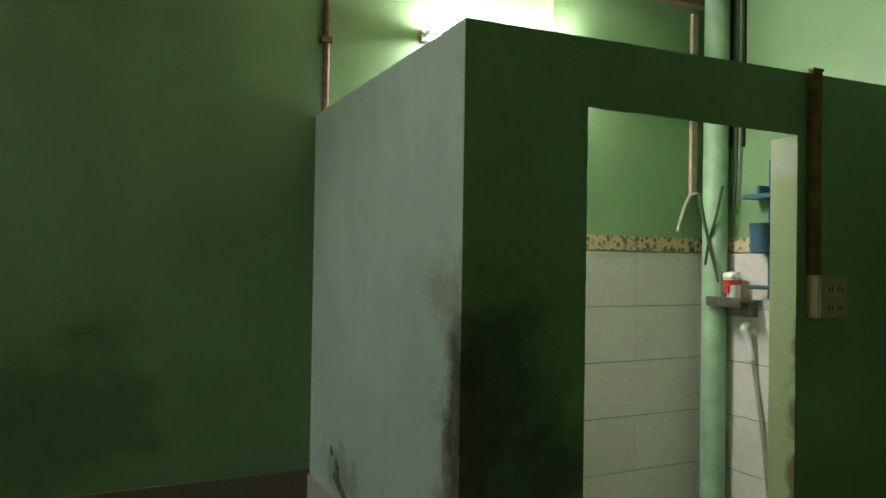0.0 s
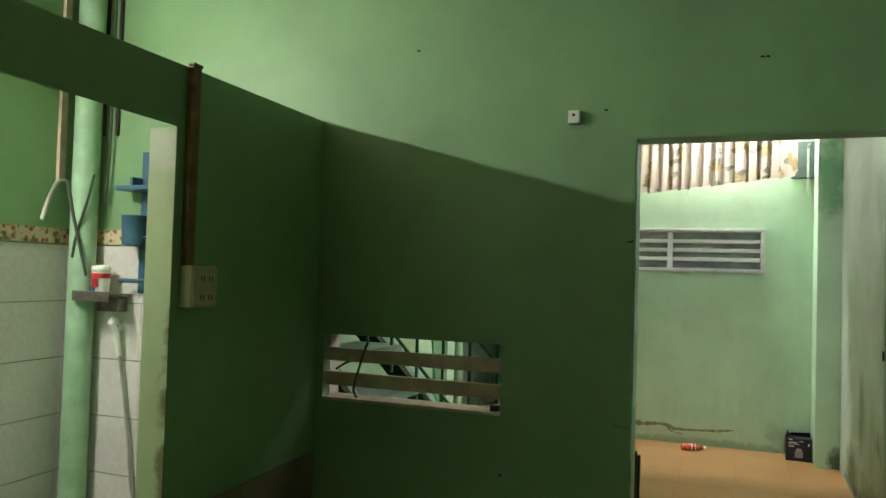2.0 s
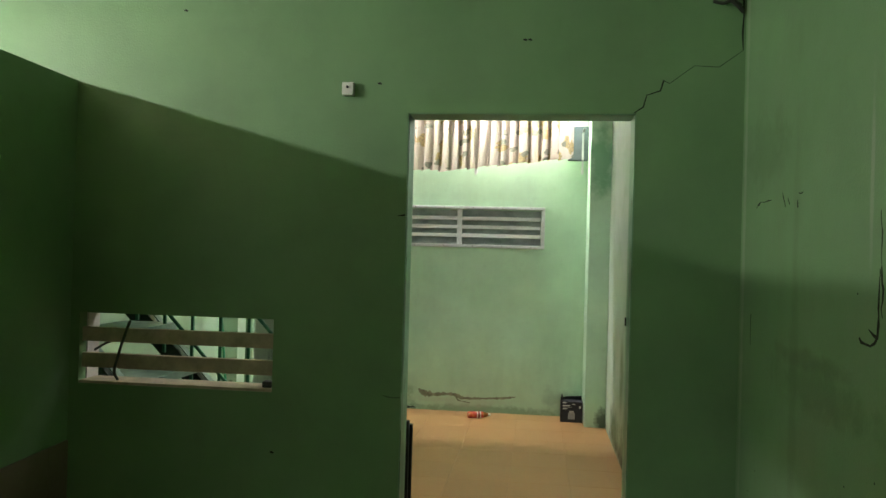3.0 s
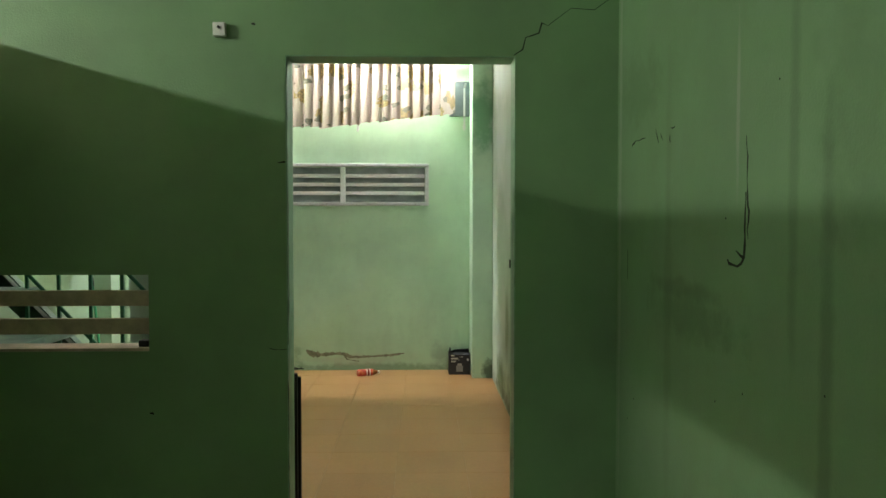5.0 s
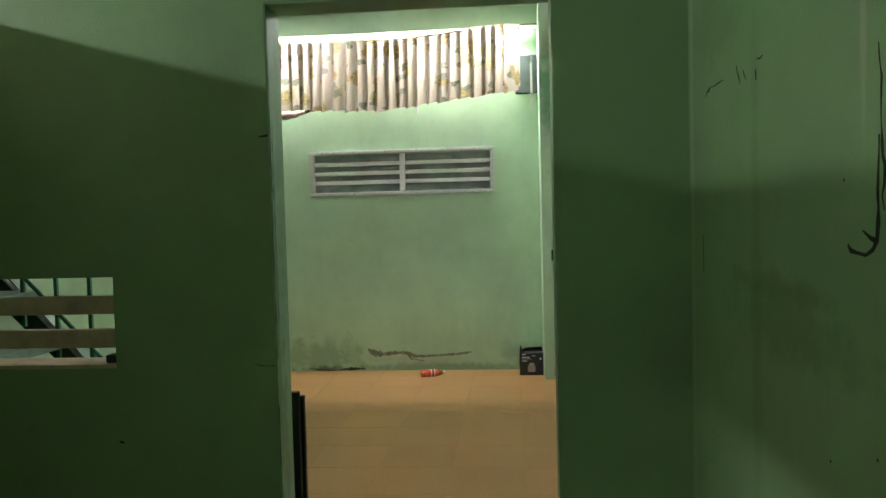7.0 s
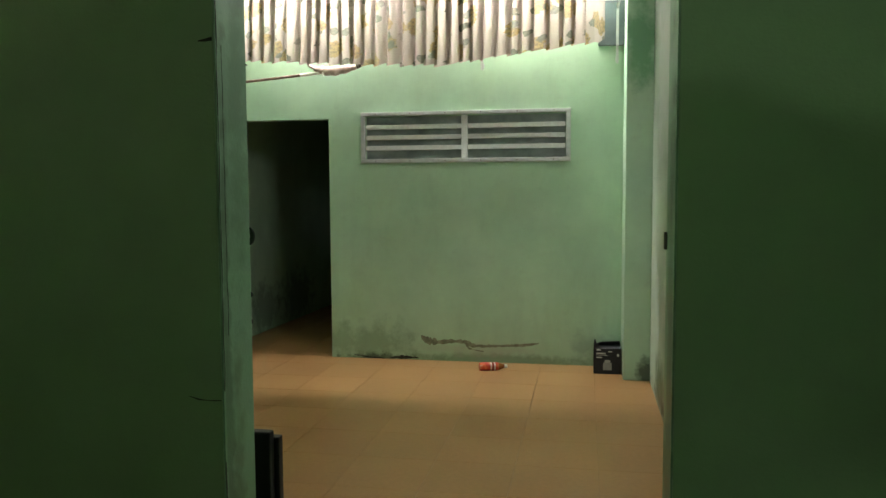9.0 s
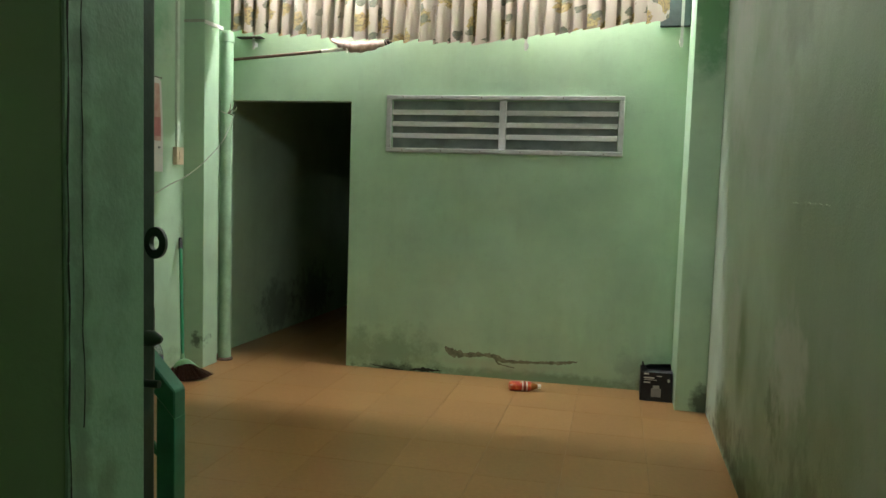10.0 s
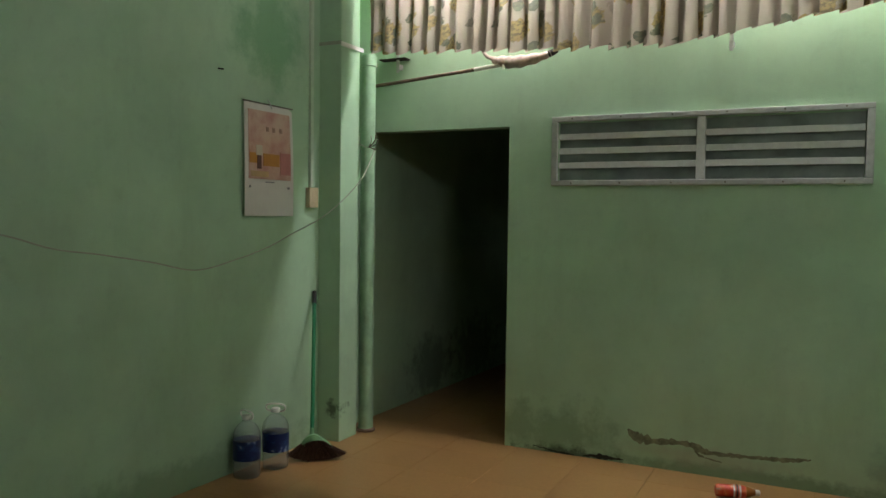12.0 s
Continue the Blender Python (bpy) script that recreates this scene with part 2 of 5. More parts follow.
rusty_pole = plain("rusty_pole", rgb(0.16, 0.11, 0.075), 0.5, 0.3, 0.5, 30.0)
ink_grey = plain("grey_ink", rgb(0.25, 0.25, 0.25), 0.7)
ink_white = plain("white_ink", rgb(0.65, 0.65, 0.62), 0.6)
slate_box = plain("dark_teal_board", rgb(0.07, 0.10, 0.10), 0.5, 0, 0.3, 8.0)


def tile_material(name, base, rough, vary):
    k = Mat(name, rough)
    info = k.node("ShaderNodeObjectInfo")
    lo = tuple(c * (1 - vary) for c in base[:3]) + (1,)
    hi = tuple(min(1, c * (1 + vary)) for c in base[:3]) + (1,)
    a = k.ramp(info.outputs["Random"], [(0.0, lo), (1.0, hi)])
    b = k.ramp(k.noise(1.7, 5.0, 0.55), [(0.25, rgb(0.88, 0.87, 0.85)), (0.75, rgb(1, 1, 1))])
    c = k.ramp(k.noise(45.0, 3.0, 0.6), [(0.35, rgb(0.9, 0.9, 0.9)), (0.65, rgb(1, 1, 1))])
    k.colour(k.mix(1.0, k.mix(1.0, a, b, "MULTIPLY"), c, "MULTIPLY"))
    k.link(k.math("ADD", k.math("MULTIPLY", k.noise(2.5, 3.0), 0.08), rough - 0.04), k.b.inputs["Roughness"])
    k.bump(k.noise(9.0, 2.0), 0.05, 0.002)
    return k.m


floor_tile = tile_material("ochre_floor_tile", rgb(0.385, 0.215, 0.083), 0.30, 0.05)
wall_tile = tile_material("white_wall_tile", rgb(0.76, 0.73, 0.70), 0.22, 0.03)
dado_tile = tile_material("beige_dado_tile", rgb(0.26, 0.20, 0.14), 0.4, 0.05)
grout = plain("dirty_grout", rgb(0.27, 0.16, 0.065), 0.9, 0, 0.3, 20.0)
# hardly in view; darkened so the front room gets less bounced light
floor_dim = tile_material("dimmed_brown_floor", rgb(0.07, 0.05, 0.03), 0.5, 0.05)


def border_material():
    k = Mat("flowered_border_tile", 0.25)
    v = k.node("ShaderNodeTexVoronoi", Scale=34.0)
    k.link(k.where(), v.inputs["Vector"])
    c = k.ramp(v.outputs["Distance"], [(0.25, rgb(0.30, 0.12, 0.05)), (0.5, rgb(0.62, 0.50, 0.33)), (0.75, rgb(0.55, 0.47, 0.33))])
    g = k.mask(k.noise(26.0, 3.0), 0.55, 0.62)
    k.colour(k.mix(k.math("MULTIPLY", g, 0.8), c, rgb(0.10, 0.13, 0.05)))
    return k.m


border_tile = border_material()


def ceiling_material():
    k = Mat("yellowed_ceiling_board", 0.7)
    k.colour(k.ramp(k.noise(2.2, 5.0, 0.6), [(0.3, rgb(0.44, 0.36, 0.25)), (0.7, rgb(0.56, 0.48, 0.36))]))
    k.bump(k.noise(60.0, 2.0), 0.2, 0.002)
    return k.m


ceiling_board = ceiling_material()
white_ceiling = painted("white_ceiling_paint", rgb(0.80, 0.80, 0.77))


def glow(name, colour, strength):
    k = Mat(name, 0.5)
    k.b.inputs["Base Color"].default_value = (0.9, 0.9, 0.9, 1)
    k.b.inputs["Emission Color"].default_value = colour
    k.b.inputs["Emission Strength"].default_value = strength
    return k.m


def clear(name, tint, rough=0.05, ior=1.45):
    k = Mat(name, rough)
    k.b.inputs["Base Color"].default_value = tint
    k.b.inputs["Transmission Weight"].default_value = 1.0
    k.b.inputs["IOR"].default_value = ior
    return k.m


def curtain_material():
    k = Mat("flowered_curtain_cloth", 0.85)
    uv = k.node("ShaderNodeUVMap")
    mp = k.node("ShaderNodeMapping")
    mp.inputs["Scale"].default_value = (1.0, 1.0, 1.0)
    k.link(uv.outputs["UV"], mp.inputs["Vector"])
    src = mp.outputs["Vector"]
    col = rgb(0.44, 0.37, 0.30)
    nz = k.node("ShaderNodeTexNoise", Scale=22.0, Detail=4.0)
    k.link(src, nz.inputs["Vector"])
    bent = k.node("ShaderNodeVectorMath")
    bent.operation = "MULTIPLY_ADD"
    k.link(nz.outputs["Color"], bent.inputs[0])
    bent.inputs[1].default_value = (0.07, 0.07, 0.0)
    k.link(src, bent.inputs[2])

    def blooms(scale, size, share, tint_a, tint_b, amount, col):
        """Ragged flower clusters in some cells of a loose scatter."""
        v = k.node("ShaderNodeTexVoronoi", Scale=scale)
        v.voronoi_dimensions = "2D"
        k.link(bent.outputs[0], v.inputs["Vector"])
        sep = k.node("ShaderNodeSeparateColor")
        k.link(v.outputs["Color"], sep.inputs[0])
        here = k.mask(sep.outputs[0], 1 - share, 1 - share + 0.02)
        fine = k.node("ShaderNodeTexNoise", Scale=55.0, Detail=3.0)
        k.link(src, fine.inputs["Vector"])
        body = k.mask(k.math("ADD", v.outputs["Distance"], k.math("MULTIPLY", fine.outputs["Fac"], 0.18)), size + 0.09, size + 0.05)
        tint = k.mix(k.mask(fine.outputs["Fac"], 0.44, 0.58), tint_a, tint_b)
        return k.mix(k.math("MULTIPLY", k.math("MULTIPLY", here, body), amount), col, tint)

    col = blooms(5.0, 0.34, 0.62, rgb(0.36, 0.25, 0.07), rgb(0.15, 0.11, 0.035), 0.92, col)
    col = blooms(9.0, 0.27, 0.42, rgb(0.07, 0.085, 0.055), rgb(0.13, 0.13, 0.08), 0.92, col)
    weave = k.noise(900.0, 1.0)
    k.colour(col)
    k.b.inputs["Specular IOR Level"].default_value = 0.1
    tr = k.node("ShaderNodeBsdfTranslucent")
    k.link(k.mix(0.15, col, rgb(0.95, 0.90, 0.82)), tr.inputs["Color"])
    k.bump(weave, 0.15, 0.0005)
    mx = k.node("ShaderNodeMixShader", Fac=0.31)
    k.link(k.b.outputs[0], mx.inputs[1])
    k.link(tr.outputs[0], mx.inputs[2])
    k.link(mx.outputs[0], k.t.nodes["Material Output"].inputs["Surface"])
    return k.m


curtain_cloth = curtain_material()


def frosted():
    k = Mat("frosted_glass", 0.28)
    k.colour(k.ramp(k.noise(7.0, 3.0), [(0.3, rgb(0.17, 0.21, 0.19)), (0.7, rgb(0.34, 0.40, 0.36))]))
    k.b.inputs["Transmission Weight"].default_value = 0.3
    k.bump(k.noise(160.0, 2.0), 0.4, 0.002)
    return k.m


# ---- mesh tools ----
def shape():
    return bmesh.new()


def add_box(bm, x0, x1, y0, y1, z0, z1, m=None, bevel=0.0):
    g = bmesh.ops.create_cube(bm, size=1.0)
    mat = Matrix.Translation(((x0 + x1) / 2, (y0 + y1) / 2, (z0 + z1) / 2)) @ Matrix.Diagonal((abs(x1 - x0), abs(y1 - y0), abs(z1 - z0), 1))
    bmesh.ops.transform(bm, matrix=mat, verts=g["verts"])
    vs = g["verts"]
    if bevel:
        es = list({e for v in vs for e in v.link_edges})
        r = bmesh.ops.bevel(bm, geom=es, offset=bevel, segments=2, profile=0.6, affect="EDGES")
        vs = list({v for f in r["faces"] for v in f.verts} | {v for v in vs if v.is_valid})
    if m is not None:
        bmesh.ops.transform(bm, matrix=m, verts=vs)
    return bm


def box(x0, x1, y0, y1, z0, z1, m=None, bevel=0.0):
    return add_box(shape(), x0, x1, y0, y1, z0, z1, m, bevel)


def add_tube(bm, a, b, r, r2=None, n=14, caps=True):
    a, b = Vector(a), Vector(b)
    d = b - a
    q = d.to_track_quat("Z", "Y").to_matrix().to_4x4()
    bmesh.ops.create_cone(bm, cap_ends=caps, segments=n, radius1=r, radius2=r if r2 is None else r2, depth=d.length,
                          matrix=Matrix.Translation((a + b) / 2) @ q)
    return bm


def tube(a, b, r, r2=None, n=14):
    return add_tube(shape(), a, b, r, r2, n)


def sweep(points, r, n=8, closed=False):
    """A round cable through points."""
    bm = shape()
    pts = [Vector(p) for p in points]
    fine = []
    for i in range(len(pts) - 1):
        p0, p1, p2, p3 = pts[max(0, i - 1)], pts[i], pts[i + 1], pts[min(len(pts) - 1, i + 2)]
        for s in range(6):
            u = s / 6
            fine.append(0.5 * ((2 * p1) + (p2 - p0) * u + (2 * p0 - 5 * p1 + 4 * p2 - p3) * u * u + (3 * p1 - p0 - 3 * p2 + p3) * u ** 3))
    fine.append(pts[-1])
    rings = []
    for i, p in enumerate(fine):
        d = (fine[min(i + 1, len(fine) - 1)] - fine[max(i - 1, 0)]).normalized()
        q = d.to_track_quat("Z", "Y").to_matrix()
        rad = r(i / (len(fine) - 1)) if callable(r) else r
        rings.append([bm.verts.new(p + q @ Vector((math.cos(t) * rad, math.sin(t) * rad, 0))) for t in (2 * math.pi * j / n for j in range(n))])
    for A, B in zip(rings, rings[1:]):
        for j in range(n):
            bm.faces.new((A[j], A[(j + 1) % n], B[(j + 1) % n], B[j]))
    bm.faces.new(rings[0][::-1])
    bm.faces.new(rings[-1])
    return bm


def lathe(profile, n=24, m=None):
    """Turned body from (radius, height) pairs."""
    bm = shape()
    rings = [[bm.verts.new((r * math.cos(2 * math.pi * j / n), r * math.sin(2 * math.pi * j / n), z)) for j in range(n)] for r, z in profile]
    for A, B in zip(rings, rings[1:]):
        for j in range(n):
            bm.faces.new((A[j], A[(j + 1) % n], B[(j + 1) % n], B[j]))
    bm.faces.new(rings[0][::-1])
    bm.faces.new(rings[-1])
    if m is not None:
        bmesh.ops.transform(bm, matrix=m, verts=bm.verts)
    return bm


def ring(r0, r1, thick, m, n=24):
    """A flat ring with an open middle."""
    bm = shape()
    rows = []
    for i in range(n):
        c, d = math.cos(2 * math.pi * i / n), math.sin(2 * math.pi * i / n)
        rows.append([bm.verts.new(m @ Vector((r * c, r * d, z))) for r, z in ((r0, -thick), (r1, -thick * 0.7), (r1, thick * 0.7), (r0, thick))])
    for A, B in zip(rows, rows[1:] + rows[:1]):
        for k in range(4):
            bm.faces.new((A[k], A[(k + 1) % 4], B[(k + 1) % 4], B[k]))
    return bm


def finish(name, bm, material, smooth=False):
    bmesh.ops.recalc_face_normals(bm, faces=bm.faces)
    me = bpy.data.meshes.new(name)
    bm.to_mesh(me)
    bm.free()
    me.materials.append(material)
    if smooth:
        for p in me.polygons:
            p.use_smooth = True
        me.set_sharp_from_angle(angle=radians(40))
    return me


def thing(name, bm, material, label, category="", kind="", group="", smooth=False):
    return tagged(new(name, finish(name, bm, material, smooth)), label, category, group, kind)


def part(name, bm, material, parent, label="", smooth=False):
    ob = new(name, finish(name, bm, material, smooth))
    ob.parent = parent
    world_of_parent = parent.matrix_world if parent.parent is None else parent.parent.matrix_world @ parent.matrix_parent_inverse @ parent.matrix_basis
    ob.matrix_parent_inverse = world_of_parent.inverted()
    return tagged(ob, label)


def holder(name, at, label, category, group="", kind=""):
    ob = new(name)
    ob.location = at
    ob.empty_display_size = 0.05
    bpy.context.view_layer.update()
    return tagged(ob, label, category, group, kind)


def structure(name, bm, material, label, category=""):
    return thing(name, bm, material, label, category, "structure")


def wall_with_holes(bm, u0, u1, z0, z1, w0, w1, holes, axis="y", m=None):
    """A wall of thickness w0..w1 along u, cut by holes (u0, u1, z0, z1)."""
    us = sorted({u0, u1, *[h[0] for h in holes], *[h[1] for h in holes]})
    zs = sorted({z0, z1, *[h[2] for h in holes], *[h[3] for h in holes]})
    grid = {}

    def solid(i, j):
        if not (0 <= i < len(us) - 1 and 0 <= j < len(zs) - 1):
            return False
        cu, cz = (us[i] + us[i + 1]) / 2, (zs[j] + zs[j + 1]) / 2
        return not any(h[0] < cu < h[1] and h[2] < cz < h[3] for h in holes)

    def vert(i, j, w):
        if (i, j, w) not in grid:
            co = (us[i], w, zs[j]) if axis == "y" else (w, us[i], zs[j])
            grid[i, j, w] = bm.verts.new(m @ Vector(co) if m is not None else co)
        return grid[i, j, w]

    for i in range(len(us) - 1):
        for j in range(len(zs) - 1):
            if not solid(i, j):
                continue
            for w in (w0, w1):
                bm.faces.new([vert(i, j, w), vert(i + 1, j, w), vert(i + 1, j + 1, w), vert(i, j + 1, w)])
            for di, dj, p, q in ((-1, 0, (i, j), (i, j + 1)), (1, 0, (i + 1, j), (i + 1, j + 1)), (0, -1, (i, j), (i + 1, j)), (0, 1, (i, j + 1), (i + 1, j + 1))):
                if not solid(i + di, j + dj):
                    bm.faces.new([vert(*p, w0), vert(*q, w0), vert(*q, w1), vert(*p, w1)])
    return bm


def crack(parent, points, width, axis, at, material=None, thick=0.0008, name="crack"):
    """A ragged dark gap on a wall: points are (along, height, width factor)."""
    bm = shape()
    rows = []
    for i, (u, z, f) in enumerate(points):
        a, b = points[max(0, i - 1)], points[min(len(points) - 1, i + 1)]
        d = Vector((b[0] - a[0], b[1] - a[1])).normalized()
        n = Vector((-d.y, d.x)) * width * f * 0.5
        co = []
        for side in (1, -1):
            for w in (at - thick, at + 0.01):
                p = (u + n.x * side, z + n.y * side)
                co.append(bm.verts.new((p[0], w, p[1]) if axis == "y" else (w, p[0], p[1])))
        rows.append(co)
    for A, B in zip(rows, rows[1:]):
        for i, j in ((0, 1), (1, 3), (3, 2), (2, 0)):
            bm.faces.new((A[i], A[j], B[j], B[i]))
    bm.faces.new((rows[0][0], rows[0][1], rows[0][3], rows[0][2]))
    bm.faces.new((rows[-1][0], rows[-1][2], rows[-1][3], rows[-1][1]))
    return part(name, bm, material or crack_black, parent)


# ---- plan ----
FRONT_Y, BACK_Y = 3.0, 3.125          # wall with the doorway
FAR_Y = 7.61                          # far wall of the second room
DOOR_L, DOOR_R, DOOR_TOP = -0.571, 0.213, 1.957
RIGHT_A, RIGHT_B = 0.564, 0.518
REAR_Y, TOP = -6.0, 3.4
CEIL_A = 2.74
# front corner of the washroom partition: its front runs 4.2 degrees off the doorway wall's normal
SKEW = radians(4.2)
CUB = Matrix(((1, -math.sin(SKEW), 0, -1.665), (0, math.cos(SKEW), 0, 0.968), (0, 0, 1, 0), (0, 0, 0, 1)))
CUB_DEEP = 1.305

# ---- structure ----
structure("floor", box(-3.4, 1.0, REAR_Y - 0.2, 3.08, -0.1, 0.0), floor_dim, "front room floor, coloured dark to cut bounced light", "floor")
structure("floor_grout", box(-3.2, 1.0, 3.08, 12.0, -0.1, -0.012), grout, "dirty grout bed under the ochre floor tiles", "floor")

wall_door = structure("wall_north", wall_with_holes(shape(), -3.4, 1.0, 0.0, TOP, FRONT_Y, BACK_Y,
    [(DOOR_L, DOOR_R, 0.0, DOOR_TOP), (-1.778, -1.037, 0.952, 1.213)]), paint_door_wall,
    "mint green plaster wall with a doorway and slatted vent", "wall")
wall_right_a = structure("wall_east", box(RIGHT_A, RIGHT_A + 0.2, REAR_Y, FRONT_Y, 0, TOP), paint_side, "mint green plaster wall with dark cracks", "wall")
m_left = CUB @ Matrix.Translation((-CUB_DEEP, 0, 0))
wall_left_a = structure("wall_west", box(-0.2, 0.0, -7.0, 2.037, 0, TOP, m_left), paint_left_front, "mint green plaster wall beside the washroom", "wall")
# unseen closing wall; its dark colour is there to absorb fill light
structure("wall_south", box(-3.4, 1.0, REAR_Y - 0.2, REAR_Y, 0, TOP), timber, "unseen rear wall, coloured dark to cut bounced light", "wall")

wall_far = structure("wall_far", wall_with_holes(shape(), -3.1, 1.0, 0.0, TOP, FAR_Y, FAR_Y + 0.11,
    [(-3.1, -1.93, 0.0, 1.90), (-1.625, -0.08, 1.58, 1.905)]), paint_far, "mint green wall with damp stains at its base", "wall")
structure("wall_left_room", box(-0.2, 0.0, 0.0, 9.0, 0, TOP, pose(-3.134, BACK_Y, 0, 0, 0, -2.06)), paint_left, "mint green wall with damp patches", "wall")
wall_right_b = structure("wall_right_room", box(RIGHT_B, RIGHT_B + 0.3, BACK_Y, 12.0, 0, TOP), paint_right, "whitened mint wall with moss stains, peeling and painted-in shade", "wall")
structure("wall_back", box(-3.2, 1.0, 11.8, 12.0, 0, TOP), paint_far, "plain wall closing the dark passage", "wall")
structure("column", box(0.337, RIGHT_B, 7.20, FAR_Y, 0, TOP, None, 0.006), paint_column, "mint green square column with a dark damp streak", "column")
structure("pillar", box(-3.05, -2.835, 7.19, 7.385, 0, TOP, None, 0.006), paint_pillar, "mint green square pillar beside the passage", "column")
bm = shape()
for i in range(7):
    for j in range(8):
        x0, y1 = -3.38 + i * 0.6, 11.9 - j * 1.2
        add_box(bm, x0 + 0.003, min(x0 + 0.597, 0.80), max(y1 - 1.194, BACK_Y), y1, 3.085 + random.uniform(0, 0.005), 3.11)
add_box(bm, -3.4, 0.82, BACK_Y, 12.0, 3.112, 3.2)
structure("ceiling_room", bm, white_ceiling, "whitewashed ceiling boards with open joints", "ceiling")
structure("ceiling_beam", box(-3.05, RIGHT_B, 7.405, 7.53, 2.907, 3.084, None, 0.004), paint_column, "mint green beam over the curtain", "beam")
bm = shape()
for i in range(4):
    for j in range(9):
        x0, y1 = -2.86 + i * 0.9, 2.995 - j * 1.1
        add_box(bm, x0 + 0.003, min(x0 + 0.897, 0.575), max(y1 - 1.094, REAR_Y), y1, CEIL_A + random.uniform(0, 0.006), CEIL_A + 0.012)
structure("ceiling_boards", bm, ceiling_board, "yellowed ceiling boards with open joints", "ceiling")
structure("roof_slab", box(-3.4, 1.0, REAR_Y - 0.2, BACK_Y, TOP, TOP + 0.1), dark_void, "dark void above the ceiling boards", "ceiling")
structure("ceiling_trim", box(0.0, 0.055, -6.8, 1.98, CEIL_A + 0.01, CEIL_A + 0.09, m_left), timber, "dark timber batten along the ceiling edge", "trim")

# washroom partition
part_front = wall_with_holes(shape(), 0.0, 2.06, 0.0, 2.03, -0.09, 0.0, [(0.34, 1.092, 0.0, 1.868)], "x")
for v in part_front.verts:
    if abs(v.co.z - 1.868) < 1e-4 and v.co.x < -0.08:
        v.co.z += 0.085
    if v.co.z > 2.0:
        v.co.z += 0.04 * v.co.y / 2.05
bmesh.ops.transform(part_front, matrix=CUB, verts=part_front.verts)
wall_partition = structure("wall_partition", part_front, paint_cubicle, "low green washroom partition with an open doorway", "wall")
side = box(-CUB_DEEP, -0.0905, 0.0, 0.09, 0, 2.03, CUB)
wall_partition_side = structure("wall_partition_side", side, paint_cubicle_side, "pale green washroom side with peeling paint and added brightness", "wall")
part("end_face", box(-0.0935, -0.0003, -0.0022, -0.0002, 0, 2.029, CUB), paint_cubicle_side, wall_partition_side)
bm = shape()
add_box(bm, -0.092, 0.003, 1.0895, 1.094, 0, 1.866, CUB)
jamb = part("doorway_edge", bm, raw_jamb, wall_partition, "worn yellowish plaster edge")

# ---- lamps ----
def tube_lamp(a, b, strength, out, label, colour=(1.0, 0.98, 0.92, 1), reach=0.05):
    """A bare tube on a batten; out points away from its wall."""
    a, b, out = Vector(a), Vector(b), Vector(out)
    h = holder("tube_lamp", (a + b) / 2 - out * 0.05, label, "lamp")
    d = (b - a).normalized()
    bm = tube(a, b, 0.014, n=12)
    part("tube", bm, glow("lit_tube", colour, strength), h, "glowing white glass tube")
    up = d.cross(out).normalized()
    bm = shape()
    mat = Matrix((( *d, 0), (*up, 0), (*out, 0), (0, 0, 0, 1))).transposed()
    mat = Matrix.Translation((a + b) / 2 - out * 0.036) @ mat
    add_box(bm, -(b - a).length / 2 - 0.02, (b - a).length / 2 + 0.02, -0.02, 0.02, -0.012, 0.012, mat)
    part("batten", bm, white_plastic, h)
    part("bracket", add_box(shape(), -0.03, 0.03, -0.02, 0.02, -0.012 - max(0.0, reach - 0.05), -0.0125, mat), white_plastic, h) if reach > 0.055 else None
    for p in (a - d * 0.012, b + d * 0.012):
        part("socket", tube(p - out * 0.03, p + out * 0.012, 0.013), white_plastic, h)
    return h


def cub(u, v, z):
    return CUB @ Vector((u, v, z))


out_left = (CUB.to_3x3() @ Vector((1, 0, 0)))
tube_lamp(cub(-CUB_DEEP + 0.05, 0.45, 2.39), cub(-CUB_DEEP + 0.05, 1.15, 2.39), TUBE_WASHROOM, out_left, "bare white tube lamp on the washroom wall")
tube_lamp(cub(-CUB_DEEP + 0.04, -2.2, 2.35), cub(-CUB_DEEP + 0.04, -1.6, 2.35), TUBE_REAR, out_left, "bare white tube lamp on the side wall", (0.95, 1.0, 1.0, 1))
for xa in (-2.55, -1.02):
    tube_lamp((xa, FAR_Y - 0.07, 2.80), (xa + 1.2, FAR_Y - 0.07, 2.80), TUBE_CURTAIN, (0, -1, 0), "bare white tube lamp behind the curtain", (1.06, 1.0, 1.04, 1), 0.07)
tube_lamp((RIGHT_B - 0.05, 4.1, 2.63), (RIGHT_B - 0.05, 5.3, 2.63), TUBE_SIDE, (-1, 0, 0), "bare white tube lamp on the whitened wall", (1.06, 1.0, 1.04, 1))

